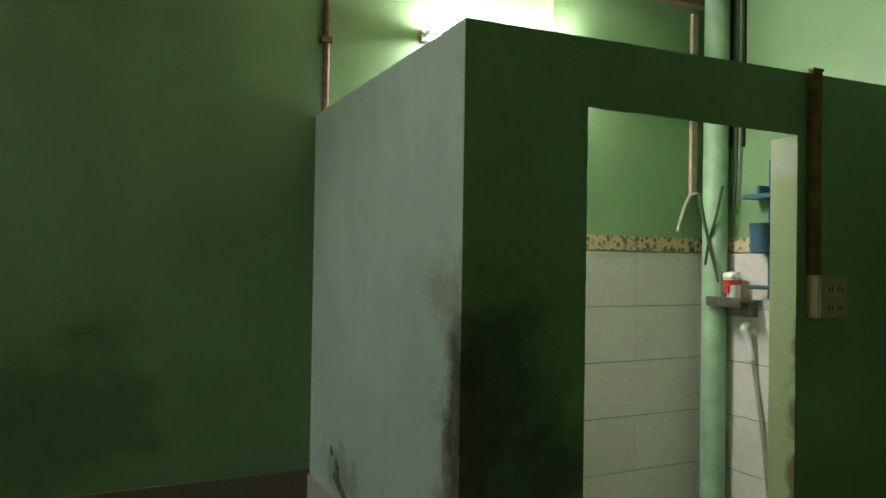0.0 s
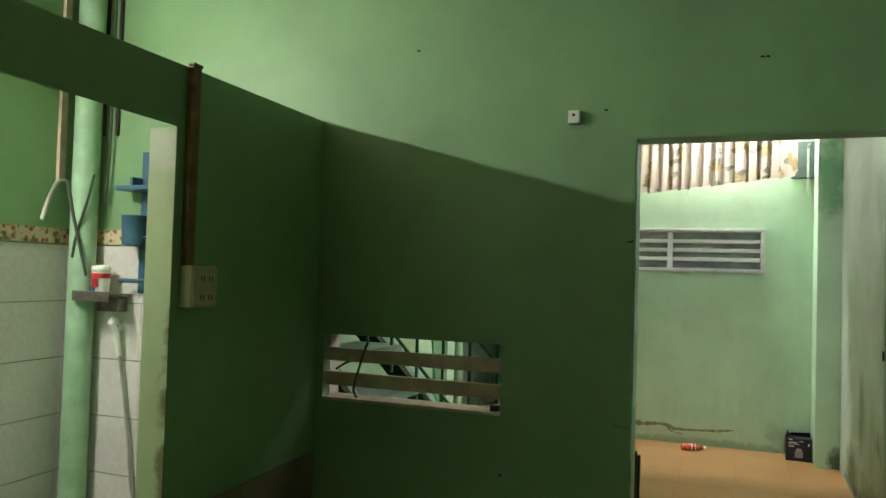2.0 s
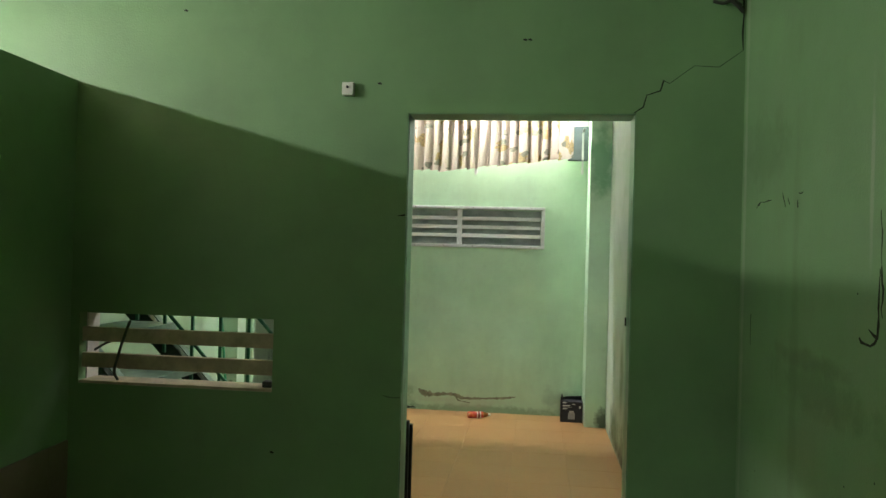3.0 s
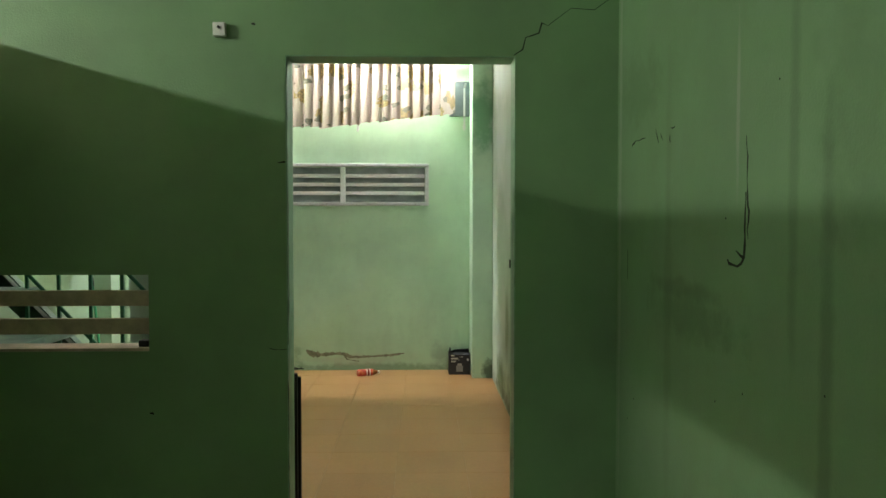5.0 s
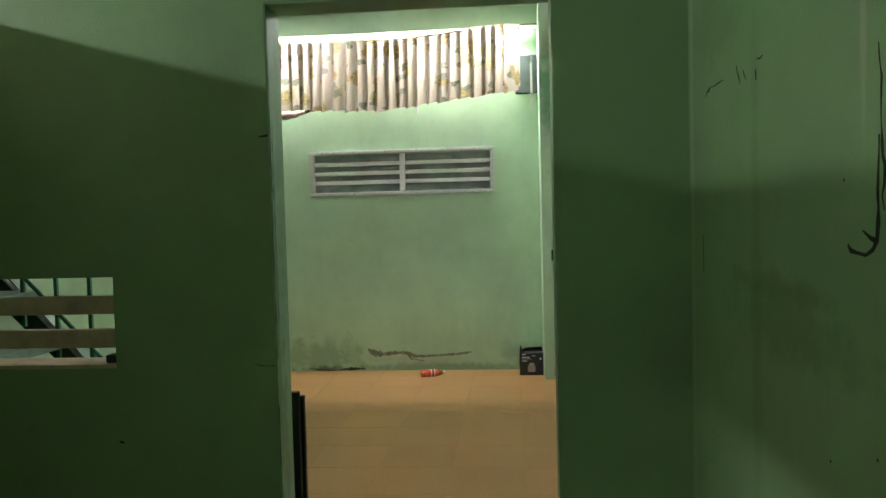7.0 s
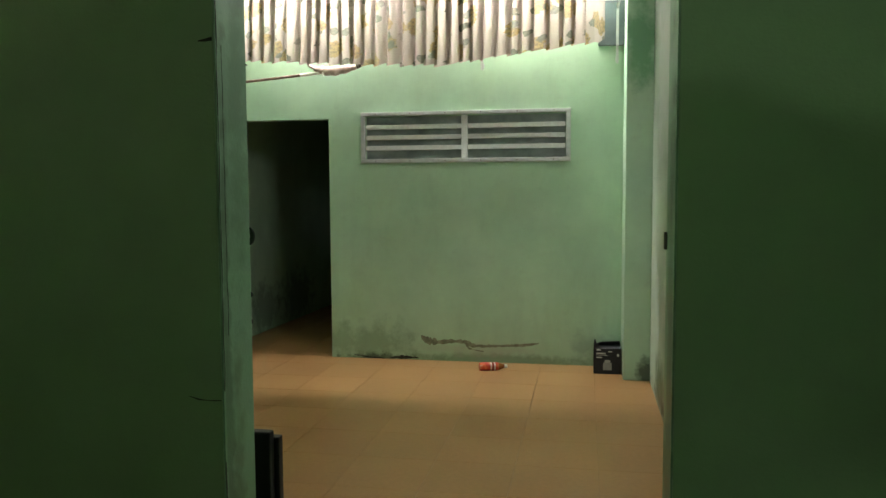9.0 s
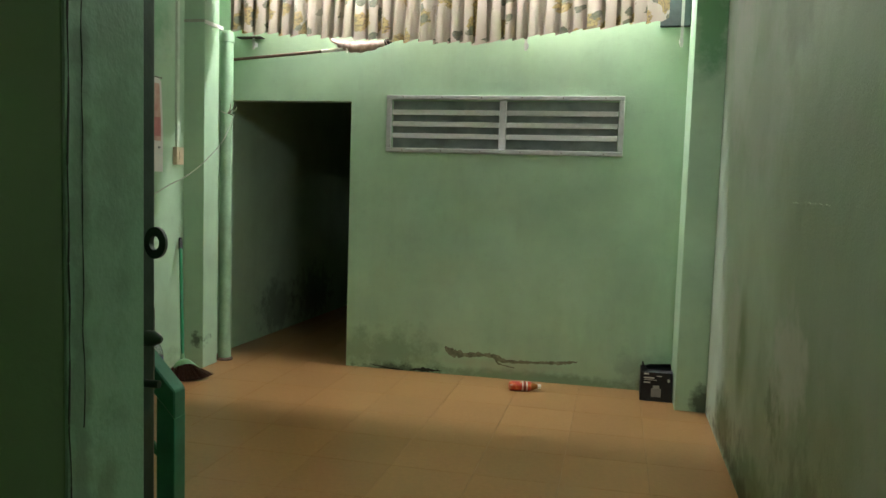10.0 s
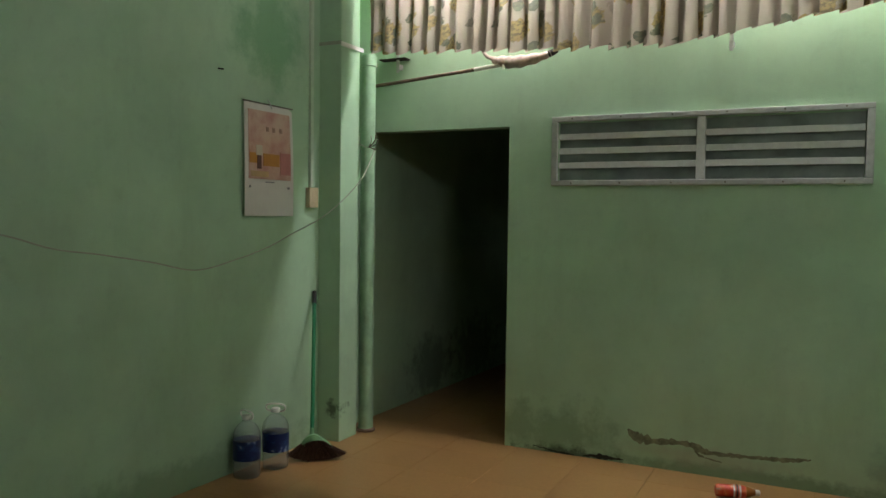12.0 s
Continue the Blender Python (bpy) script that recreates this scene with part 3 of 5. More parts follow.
# ---- curtain ----
def curtain():
    bm = shape()
    uvl = bm.loops.layers.uv.new("UVMap")
    nx, nz, x0, x1 = 1320, 14, -2.74, 0.19
    grid = []
    for i in range(nx + 1):
        s = i / nx
        x = x0 + (x1 - x0) * s
        ph = s * 33 * 2 * math.pi + 0.9 * math.sin(s * 19) + 0.6 * math.sin(s * 47)
        loose = 1.0 if s < 0.93 else max(0.1, 1 - (s - 0.93) * 20)
        rise = max(0.0, min(1.0, (x + 0.9) / 1.05))
        top = 2.84 + 0.072 * rise * rise * (3 - 2 * rise) + 0.004 * math.sin(s * 9)
        low = 2.345 - 0.105 * math.sin(min(1, s / 0.72) * math.pi / 2) + (0.13 * max(0, s - 0.6) / 0.4) + 0.006 * math.sin(ph + 1) + 0.006 * math.sin(s * 70)
        col = []
        for j in range(nz + 1):
            t = j / nz
            head = min(1.0, t / 0.07)
            amp = (0.022 + 0.005 * math.sin(s * 31)) * loose * (0.35 + 0.65 * head) * (0.85 + 0.3 * t)
            p = ph + 0.25 * math.sin(t * 2 + s * 40)
            y = 7.335 - amp * math.sin(p) + 0.012 * math.sin(s * 11 + t) - 0.01 * t
            fold = (0.047 - 0.013 * t + 0.004 * math.sin(s * 53)) * loose * (0.4 + 0.6 * head)
            xx = x + fold * math.sin(p + 0.35 + 0.3 * math.sin(s * 23)) + 0.005 * t * math.sin(s * 60)
            col.append((bm.verts.new((xx, y, top + (low - top) * t)), (s * 6.6, (1 - t) * 0.6)))
        grid.append(col)
    for A, B in zip(grid, grid[1:]):
        for j in range(nz):
            quad = (A[j], B[j], B[j + 1], A[j + 1])
            f = bm.faces.new([q[0] for q in quad])
            for l, q in zip(f.loops, quad):
                l[uvl].uv = q[1]
    return bm


cur = holder("curtain", (-1.27, 7.335, 2.24), "short pleated cream curtain with ochre and grey flowers", "curtain")
part("cloth", curtain(), curtain_cloth, cur, smooth=True)
part("rod", sweep([(-2.86, 7.345, 2.825), (-1.9, 7.345, 2.83), (-0.9, 7.345, 2.832), (-0.3, 7.345, 2.868), (0.1, 7.345, 2.9), (0.336, 7.345, 2.905)], 0.006), rusty_pole, cur, "thin metal curtain rod")
for x, low in ((0.285, 2.25), (-0.705, 2.235), (-2.665, 2.26)):
    h = holder("hanger_strip", (x, FAR_Y, low), "flat metal bracket strip on the wall below the curtain", "bracket", "curtain bracket strips")
    part("strip", box(x - 0.009, x + 0.009, FAR_Y - 0.046, FAR_Y - 0.04, low, 2.64), aluminium, h)
    part("arm", box(x - 0.009, x + 0.009, 7.36, FAR_Y - 0.04, 2.642, 2.648), aluminium, h)
    part("fixing", box(x - 0.012, x + 0.012, FAR_Y - 0.04, FAR_Y, low + 0.02, low + 0.05), aluminium, h)
thing("wall_ledge", box(-2.785, -2.60, 7.54, FAR_Y - 0.001, 2.338, 2.346, None, 0.002), dark_void, "dark timber ledge on the wall behind the curtain", "ledge")
b = holder("wall_board", (0.27, 7.59, 2.34), "dark teal board on the wall beside the curtain", "board")
part("body", box(0.150, 0.3365, FAR_Y - 0.034, FAR_Y - 0.0005, 2.382, 2.70, None, 0.004), slate_box, b)
part("lid_edge", box(0.150, 0.3365, FAR_Y - 0.036, FAR_Y - 0.0005, 2.701, 2.712), aluminium, b)

# ---- window ----
def window():
    w = holder("window_1", (-0.85, FAR_Y, 1.55), "wide aluminium louvre window with frosted glass", "window", kind="structure")
    x0, x1, z0, z1, y = -1.664, -0.045, 1.550, 1.942, FAR_Y
    bm = shape()
    for r in ((x0, x1, z0, z0 + 0.03), (x0, x1, z1 - 0.03, z1), (x0, x0 + 0.035, z0 + 0.03, z1 - 0.03), (x1 - 0.035, x1, z0 + 0.03, z1 - 0.03)):
        add_box(bm, r[0], r[1], y - 0.022, y + 0.06, r[2], r[3], None, 0.004)
    part("window_frame", bm, aluminium, w)
    part("mullion", box(-0.87, -0.825, y - 0.012, y + 0.03, z0 + 0.032, z1 - 0.032, None, 0.003), pale_aluminium, w)
    frost = frosted()
    step = (z1 - z0 - 0.07) / 4
    for a, c in ((x0 + 0.04, -0.872), (-0.823, x1 - 0.04)):
        for i in range(3):
            zc = z0 + 0.035 + step * (i + 1)
            part("slat", box(a, c, y - 0.008, y + 0.012, zc - 0.017, zc + 0.017, None, 0.003), pale_aluminium, w)
        p = part("pane", box(a, c, y + 0.016, y + 0.021, z0 + 0.032, z1 - 0.032), frost, w, "frosted pane")
        p.visible_shadow = False
    for i in range(6):
        x = x0 + 0.12 + i * 0.275
        for z in (z0 + 0.014, z1 - 0.014):
            part("screw", tube((x, y - 0.0265, z), (x, y - 0.02, z), 0.005, n=8), grey_steel, w)
    return w


window()

# ---- doorway frame and fittings ----
gf = holder("gate_frame", (-0.64, 3.225, 0), "dark green steel gate stile with hasp and bolt", "door frame")
part("stile", box(-0.679, -0.632, 3.205, 3.245, 0.0, 1.93, None, 0.004), dark_steel, gf)
bm = ring(0.0075, 0.0165, 0.004, Matrix.Translation((-0.616, 3.222, 1.240)) @ pose(0, 0, 0, 90, 0, 0) @ Matrix.Diagonal((0.9, 1.2, 1, 1)))
part("hasp_eye", bm, dark_steel, gf, "rounded steel hasp eye", smooth=True)
part("bolt_plate", box(-0.663, -0.633, 3.2035, 3.2475, 1.045, 1.155, None, 0.003), dark_steel, gf)
part("bolt_knob", lathe([(0.004, 0), (0.011, 0.003), (0.010, 0.016), (0.005, 0.026), (0.003, 0.028)], 16, Matrix.Translation((-0.638, 3.226, 1.118)) @ pose(0, 0, 0, 0, 90, 0)), dark_steel, gf, smooth=True)
part("bolt_pin", tube((-0.65, 3.22, 1.062), (-0.610, 3.22, 1.062), 0.005), dark_steel, gf)
bp = holder("black_panel", (-0.8, 3.24, 0), "black flat panel standing behind the door jamb", "panel")
part("board", box(-0.95, -0.571, 3.205, 3.230, 0, 0.833, None, 0.004), black_plastic, bp)
part("edge", box(-0.95, -0.562, 3.232, 3.255, 0, 0.815, None, 0.004), black_plastic, bp)
lintel = structure("door_1", box(DOOR_L + 0.0045, DOOR_R - 0.0045, FRONT_Y + 0.001, BACK_Y - 0.001, DOOR_TOP - 0.004, DOOR_TOP - 0.0005, None, 0.001), worn_frame, "worn dark green lining of the open doorway, shade painted in", "door")
part("lining", box(DOOR_L + 0.0005, DOOR_L + 0.004, FRONT_Y + 0.001, BACK_Y - 0.001, 0, DOOR_TOP - 0.001, None, 0.001), worn_frame, lintel, "worn dark green door lining with shade painted in")
for y, w, k in ((3.004, 0.0020, 1), (3.022, 0.0012, 2)):
    r = random.Random(k)
    drift = [r.uniform(-0.004, 0.004) for i in range(9)]
    pts = [(DOOR_L + 0.0042, y + drift[i // 8] * (1 - i % 8 / 8) + drift[i // 8 + 1] * (i % 8 / 8) + r.uniform(-0.0015, 0.0015), (DOOR_TOP - 0.01) * i / 60) for i in range(61)]
    for i0, i1 in (((0, 26), (30, 60)) if k == 1 else ((4, 17), (33, 49))):
        part("groove", sweep(pts[i0:i1 + 1], lambda u, w=w: w * (0.25 + 0.35 * abs(math.sin(u * 23 + w * 900))), 5), rope_dark, lintel)
part("lining", box(DOOR_R - 0.004, DOOR_R - 0.0005, FRONT_Y + 0.001, BACK_Y - 0.001, 0, DOOR_TOP - 0.001, None, 0.001), worn_frame, lintel, "worn dark green door lining with shade painted in")
part("strike_mark", box(DOOR_R - 0.009, DOOR_R - 0.0042, 3.108, 3.121, 1.228, 1.258, None, 0.001), rope_dark, lintel)

# ---- vent slats ----
vent = holder("vent_1", (-1.4, 3.05, 0.95), "low wall vent with two dusty beige boards", "vent", kind="structure")
for z0, z1 in ((1.105, 1.158), (1.008, 1.062)):
    part("slat", box(-1.80, -1.03, 3.02, 3.045, z0, z1, None, 0.004), slat_paint, vent)
for xr in (-1.7775, -1.0425):
    part("reveal", box(xr, xr + 0.005, 3.046, BACK_Y - 0.002, 0.963, 1.211), plain("chalky_reveal", rgb(0.62, 0.58, 0.54), 0.8), vent)
part("sill", box(-1.7775, -1.0375, 3.004, BACK_Y - 0.002, 0.9525, 0.962), slat_paint, vent)
thing("loose_cable", sweep([(-1.598, 3.03, 1.185), (-1.605, 3.012, 1.14), (-1.628, 3.008, 1.06), (-1.643, 3.010, 1.0), (-1.640, 3.03, 0.966)], 0.0052), rope_dark, "dark cable hung over the vent boards", "cable", smooth=True)
thing("vent_twig", sweep([(-1.752, 3.06, 1.068), (-1.70, 3.058, 1.098), (-1.655, 3.056, 1.112)], 0.0045), rope_dark, "dark cable end resting on the lower vent board", "cable", smooth=True)
thing("small_cap", box(-1.085, -1.05, 3.03, 3.07, 0.962, 0.985, None, 0.004), black_plastic, "small black cap lying on the vent sill", "cap")

# ---- stairs ----
def stairs():
    """Steep flight climbing along the doorway wall, two stringers, rail on the far side."""
    st = holder("staircase", (-0.99, 3.62, 0), "green steel stairs with open treads and rails", "stairs")
    slope = 1.062
    y0, y1, yr = 3.30, 3.95, 3.835

    def line_z(x):
        return slope * (-0.989 - x)

    for y in (y0, y1):
        bm = shape()
        vs = []
        for x in (-0.99, -2.93):
            for dz in (-0.125, 0.052):
                for w in (-0.022, 0.022):
                    vs.append(bm.verts.new((x, y + w, max(0, line_z(x) + dz))))
        for q in ((0, 1, 3, 2), (4, 6, 7, 5), (0, 2, 6, 4), (1, 5, 7, 3), (2, 3, 7, 6), (0, 4, 5, 1)):
            bm.faces.new([vs[i] for i in q])
        part("stringer", bm, dark_steel, st)
        part("flange", add_box(shape(), -0.03, 2.66, y - 0.024, y + 0.024, 0.0, 0.006,
             Matrix.Translation((-0.965, 0, 0.055)) @ pose(0, 0, 0, 0, math.degrees(math.atan(slope)), 0) @ Matrix.Diagonal((-1, 1, 1, 1))), tread_steel, st)
    for i in range(10):
        z = 0.183 * (i + 1)
        x = -0.94 - z / slope
        tr = part("tread", box(x - 0.13, x + 0.12, y0 + 0.026, y1 - 0.026, z - 0.006, z, None, 0.002), tread_steel, st)
        part("nosing", box(x + 0.1205, x + 0.126, y0 + 0.026, y1 - 0.026, z - 0.035, z, None, 0.002), tread_steel, tr)
        part("back_lip", box(x - 0.136, x - 0.1305, y0 + 0.026, y1 - 0.026, z - 0.035, z, None, 0.002), tread_steel, tr)

    def rail(name, z_at_newel, run, half_w, half_h):
        """A flat bar rising parallel to the stringers."""
        bm = shape()
        vs = []
        for x in (-0.957, -0.957 - run):
            z = z_at_newel + slope * (-0.957 - x)
            for dz in (-half_h, half_h):
                for w in (-half_w, half_w):
                    vs.append(bm.verts.new((x, yr + w, z + dz)))
        for q in ((0, 1, 3, 2), (4, 6, 7, 5), (0, 2, 6, 4), (1, 5, 7, 3), (2, 3, 7, 6), (0, 4, 5, 1)):
            bm.faces.new([vs[i] for i in q])
        bmesh.ops.bevel(bm, geom=list(bm.edges), offset=0.003, segments=1, affect="EDGES")
        return part(name, bm, green_steel, st)

    rail("handrail", 0.838, 1.9, 0.022, 0.031)
    rail("mid_rail", 0.67, 1.9, 0.006, 0.012)
    rail("mid_rail", 0.20, 1.9, 0.006, 0.012)
    bm = box(-1.0, -0.957, yr - 0.022, yr + 0.022, 0.0, 0.835, None, 0.003)
    for v in bm.verts:
        if v.co.z > 0.5:
            v.co.z = 0.808 + slope * (-0.957 - v.co.x)
    part("newel", bm, green_steel, st)
    part("newel_foot", box(-1.02, -0.937, yr - 0.042, yr + 0.042, 0.0, 0.008, None, 0.002), green_steel, st)
    for x in (-1.10, -1.205) + tuple(-1.306 - 0.14 * k for k in range(11)):
        part("baluster", box(x - 0.007, x + 0.007, yr - 0.007, yr + 0.007, max(0.0, line_z(x) + 0.03), 0.82 + slope * (-0.957 - x)), green_steel, st)
    return st


stairs()

# ---- cracks and marks on walls ----
crack(wall_right_a, [(1.946, 1.571, 0.2), (1.945, 1.556, 0.8), (1.941, 1.537, 0.6), (1.938, 1.527, 2.0), (1.939, 1.513, 1.6), (1.940, 1.479, 0.4), (1.938, 1.460, 0.4)], 0.0024, "x", RIGHT_A)
crack(wall_right_a, [(1.938, 1.460, 0.5), (1.937, 1.444, 1.6), (1.935, 1.425, 1.4), (1.929, 1.415, 1.8), (1.931, 1.391, 1.2), (1.937, 1.376, 0.6), (1.931, 1.357, 0.3)], 0.0042, "x", RIGHT_A)
crack(wall_right_a, [(1.945, 1.454, 0.9), (1.945, 1.441, 0.5), (1.947, 1.416, 1.0), (1.949, 1.376, 1.8), (1.947, 1.361, 1.0), (1.948, 1.342, 2.6), (1.951, 1.318, 2.0), (1.963, 1.305, 1.6), (1.983, 1.297, 1.2), (2.010, 1.299, 1.2), (2.029, 1.301, 2.0), (2.038, 1.309, 1.0)], 0.0040, "x", RIGHT_A)
crack(wall_right_a, [(1.952, 1.317, 2.4), (1.968, 1.320, 1.8), (1.992, 1.330, 0.5)], 0.0034, "x", RIGHT_A)
crack(wall_right_a, [(2.821, 1.631, 0.4), (2.813, 1.639, 0.8), (2.793, 1.642, 2.0), (2.779, 1.648, 0.5), (2.742, 1.644, 0.5), (2.705, 1.646, 0.8), (2.668, 1.645, 0.3)], 0.0040, "x", RIGHT_A)
crack(wall_right_a, [(2.570, 1.658, 0.4), (2.558, 1.639, 1.0), (2.542, 1.617, 0.5)], 0.0040, "x", RIGHT_A)
crack(wall_right_a, [(2.523, 1.640, 0.4), (2.514, 1.629, 0.8), (2.507, 1.621, 0.4)], 0.0035, "x", RIGHT_A)
crack(wall_right_a, [(2.444, 1.628, 0.6), (2.442, 1.617, 1.4), (2.440, 1.607, 0.8)], 0.0042, "x", RIGHT_A)
crack(wall_right_a, [(2.435, 1.646, 0.6), (2.416, 1.643, 1.0), (2.402, 1.646, 0.5)], 0.0036, "x", RIGHT_A)
crack(wall_right_a, [(2.861, 1.301, 1.6), (2.862, 1.274, 0.6), (2.860, 1.205, 0.3)], 0.0026, "x", RIGHT_A)
for y, z in ((1.80, 1.66), (2.05, 1.40), (1.62, 1.10), (2.1, 0.98), (2.02, 0.62), (1.7, 0.70), (1.95, 1.03), (2.78, 0.83), (2.85, 0.75)):
    crack(wall_right_a, [(y, z + 0.0022, 0.8), (y, z, 1.2), (y, z - 0.0022, 0.8)], 0.0030, "x", RIGHT_A, name="nail_hole")
crack(wall_door, [(0.205, 1.96, 0.6), (0.235, 1.98, 1.2), (0.245, 2.02, 0.8), (0.29, 2.035, 1.2), (0.30, 2.07, 1.6), (0.32, 2.06, 0.5), (0.40, 2.12, 0.4), (0.48, 2.115, 0.6), (0.555, 2.17, 0.4)], 0.0040, "y", FRONT_Y)
crack(wall_door, [(-0.598, 1.594, 0.4), (-0.585, 1.595, 1), (-0.572, 1.597, 1.3)], 0.005, "y", FRONT_Y)
crack(wall_door, [(-0.634, 0.962, 0.3), (-0.615, 0.957, 1), (-0.60, 0.956, 0.3), (-0.585, 0.956, 0.7), (-0.572, 0.957, 0.4)], 0.0028, "y", FRONT_Y)
for x, z in ((-1.402, 2.327), (-0.151, 2.212), (-0.168, 2.212), (-0.675, 2.06), (-1.03, 0.74)):
    crack(wall_door, [(x - 0.008, z, 0.7), (x, z, 1.3), (x + 0.006, z - 0.003, 0.7)], 0.006, "y", FRONT_Y, name="nail_hole")


def ragged(points, seed):
    """Points of a broken edge, with a finer uneven run between them."""
    r = random.Random(seed)
    out = []
    for (u0, z0, f0), (u1, z1, f1) in zip(points, points[1:]):
        n = max(2, int(abs(u1 - u0) / 0.012))
        for i in range(n):
            t = i / n
            out.append((u0 + (u1 - u0) * t, z0 + (z1 - z0) * t + r.uniform(-0.0025, 0.0025), (f0 + (f1 - f0) * t) * r.uniform(0.6, 1.35)))
    return out + [points[-1]]


broken = plain("broken_plaster_edge", rgb(0.20, 0.22, 0.14), 0.9, 0, 0.5, 25.0, 0.5)
crack(wall_far, ragged([(-1.197, 0.198, 0.3), (-1.18, 0.178, 1.0), (-1.14, 0.158, 1.7), (-1.08, 0.148, 1.3), (-1.0, 0.154, 0.9), (-0.92, 0.160, 0.8), (-0.855, 0.156, 0.9), (-0.82, 0.142, 1.4), (-0.78, 0.128, 0.9), (-0.70, 0.128, 0.6), (-0.56, 0.134, 0.5), (-0.42, 0.142, 0.6), (-0.32, 0.154, 0.6), (-0.275, 0.162, 0.2)], 11), 0.034, "y", FAR_Y, broken, 0.0015, "plaster_loss")
crack(wall_far, ragged([(-0.84, 0.125, 0.2), (-0.815, 0.108, 0.8), (-0.79, 0.102, 0.3)], 12), 0.02, "y", FAR_Y, broken, 0.0016, "plaster_loss")
crack(wall_far, ragged([(-0.80, 0.10, 0.2), (-0.74, 0.09, 0.6), (-0.70, 0.085, 0.2)], 2), 0.016, "y", FAR_Y, bare_plaster, 0.0025, "plaster_loss")
crack(wall_far, ragged([(-1.75, 0.03, 0.2), (-1.65, 0.015, 0.5), (-1.6, 0.008, 0.9), (-1.5, 0.006, 0.6)], 3), 0.014, "y", FAR_Y, crack_black, 0.0025, "plaster_loss")
crack(wall_far, ragged([(-1.45, 0.012, 0.3), (-1.36, 0.02, 1.2), (-1.30, 0.018, 1.0), (-1.22, 0.02, 0.2)], 4), 0.022, "y", FAR_Y, crack_black, 0.0025, "plaster_loss")
crack(wall_right_b, ragged([(5.2, 1.300, 0.4), (5.0, 1.302, 0.8), (4.7, 1.300, 0.4)], 5), 0.010, "x", RIGHT_B, paint_right, 0.0018, "plaster_ridge")
crack(wall_partition_side, [(-2.62, 0.83, 0.6), (-2.60, 0.80, 1.5), (-2.59, 0.77, 0.9)], 0.02, "y", 0.968, bare_plaster, 0.004, "peeled_flake")
crack(wall_partition_side, [(-2.64, 0.775, 0.8), (-2.58, 0.755, 1.4), (-2.50, 0.73, 0.8)], 0.02, "y", 0.968, bare_plaster, 0.004, "peeled_flake")
crack(wall_partition_side, [(-2.68, 0.86, 0.6), (-2.67, 0.845, 1.2), (-2.66, 0.835, 0.6)], 0.014, "y", 0.968, bare_plaster, 0.004, "peeled_flake")
crack(wall_partition_side, ragged([(-1.70, 1.32, 0.3), (-1.69, 1.22, 1.0), (-1.685, 1.12, 1.4), (-1.69, 1.05, 0.9), (-1.70, 0.95, 0.3)], 7), 0.016, "y", 0.968, bare_plaster, 0.003, "peeled_flake")

crack(wall_door, [(0.556, 2.17, 0.4), (0.553, 2.23, 1.0), (0.556, 2.29, 0.7), (0.554, 2.36, 1.2), (0.556, 2.42, 0.6)], 0.006, "y", FRONT_Y)
wk = holder("wire_knot", (0.50, FRONT_Y, 2.32), "dark knotted wire fixed high in the wall corner", "wire")
part("wire_end", sweep([(0.455, 2.995, 2.335), (0.485, 2.985, 2.325), (0.515, 2.982, 2.332), (0.545, 2.99, 2.318)], 0.006, 7), rope_dark, wk, smooth=True)
part("wire_end", sweep([(0.50, 2.988, 2.345), (0.52, 2.978, 2.325), (0.54, 2.984, 2.31), (0.552, 2.995, 2.30)], 0.008, 7), rope_dark, wk, smooth=True)

jb = holder("junction_box", (-0.79, FRONT_Y, 2.02), "small white junction box on the green wall", "junction box")
part("body", box(-0.807, -0.765, FRONT_Y - 0.025, FRONT_Y, 2.014, 2.060, None, 0.004), white_plastic, jb)
part("knob", tube((-0.786, FRONT_Y - 0.029, 2.042), (-0.786, FRONT_Y - 0.024, 2.042), 0.005), black_plastic, jb)

# ---- washroom partition fittings ----
sb = holder("switch_box", cub(0.02, 1.2, 1.345), "aged cream switch box on the green partition", "switch")
part("body", box(0.0, 0.042, 1.135, 1.265, 1.345, 1.468, CUB, 0.006), cream_plastic, sb)
part("cover", box(0.0422, 0.047, 1.141, 1.259, 1.351, 1.462, CUB, 0.002), cream_plastic, sb)
for v in (1.185, 1.225):
    for z in (1.375, 1.43):
        for d in (-0.007, 0.007):
            part("socket_slot", box(0.0471, 0.0478, v + d - 0.0022, v + d + 0.0022, z - 0.007, z + 0.007, CUB), black_plastic, sb)
cd = holder("cable_conduit", cub(0.01, 1.15, 1.47), "brown timber cable cover on the partition", "conduit")
part("cover", box(0.0005, 0.022, 1.135, 1.175, 1.469, 2.055, CUB, 0.004), timber, cd)
part("cap", box(0.0005, 0.024, 1.133, 1.178, 2.056, 2.064, CUB, 0.002), timber, cd)


def tiles(parent, material, cols, rows, m, thickness=0.007, gap=0.004, gap_u=0.0014):
    """Tiles u by z on a plane; each one shares a mesh with those of its size."""
    cache = {}
    for u0, u1 in cols:
        for z0, z1 in rows:
            key = (round(u1 - u0, 3), round(z1 - z0, 3))
            if key not in cache:
                cache[key] = finish("tile", box(gap_u / 2, key[0] - gap_u / 2, 0, thickness, gap / 2, key[1] - gap / 2, None, 0.0012), material)
            ob = new("tile", cache[key])
            ob.parent = parent
            ob.matrix_parent_inverse = parent.matrix_world.inverted()
            ob.matrix_basis = m @ Matrix.Translation((u0, 0, z0))


def strips(a, b, joint, size):
    """Stretches of one size between a and b with a joint at a given place."""
    cuts = [a]
    k = math.ceil((a - joint) / size - 1e-6)
    while joint + k * size < b - 1e-4:
        if joint + k * size > a + 1e-4:
            cuts.append(joint + k * size)
        k += 1
    cuts.append(b)
    return list(zip(cuts, cuts[1:]))


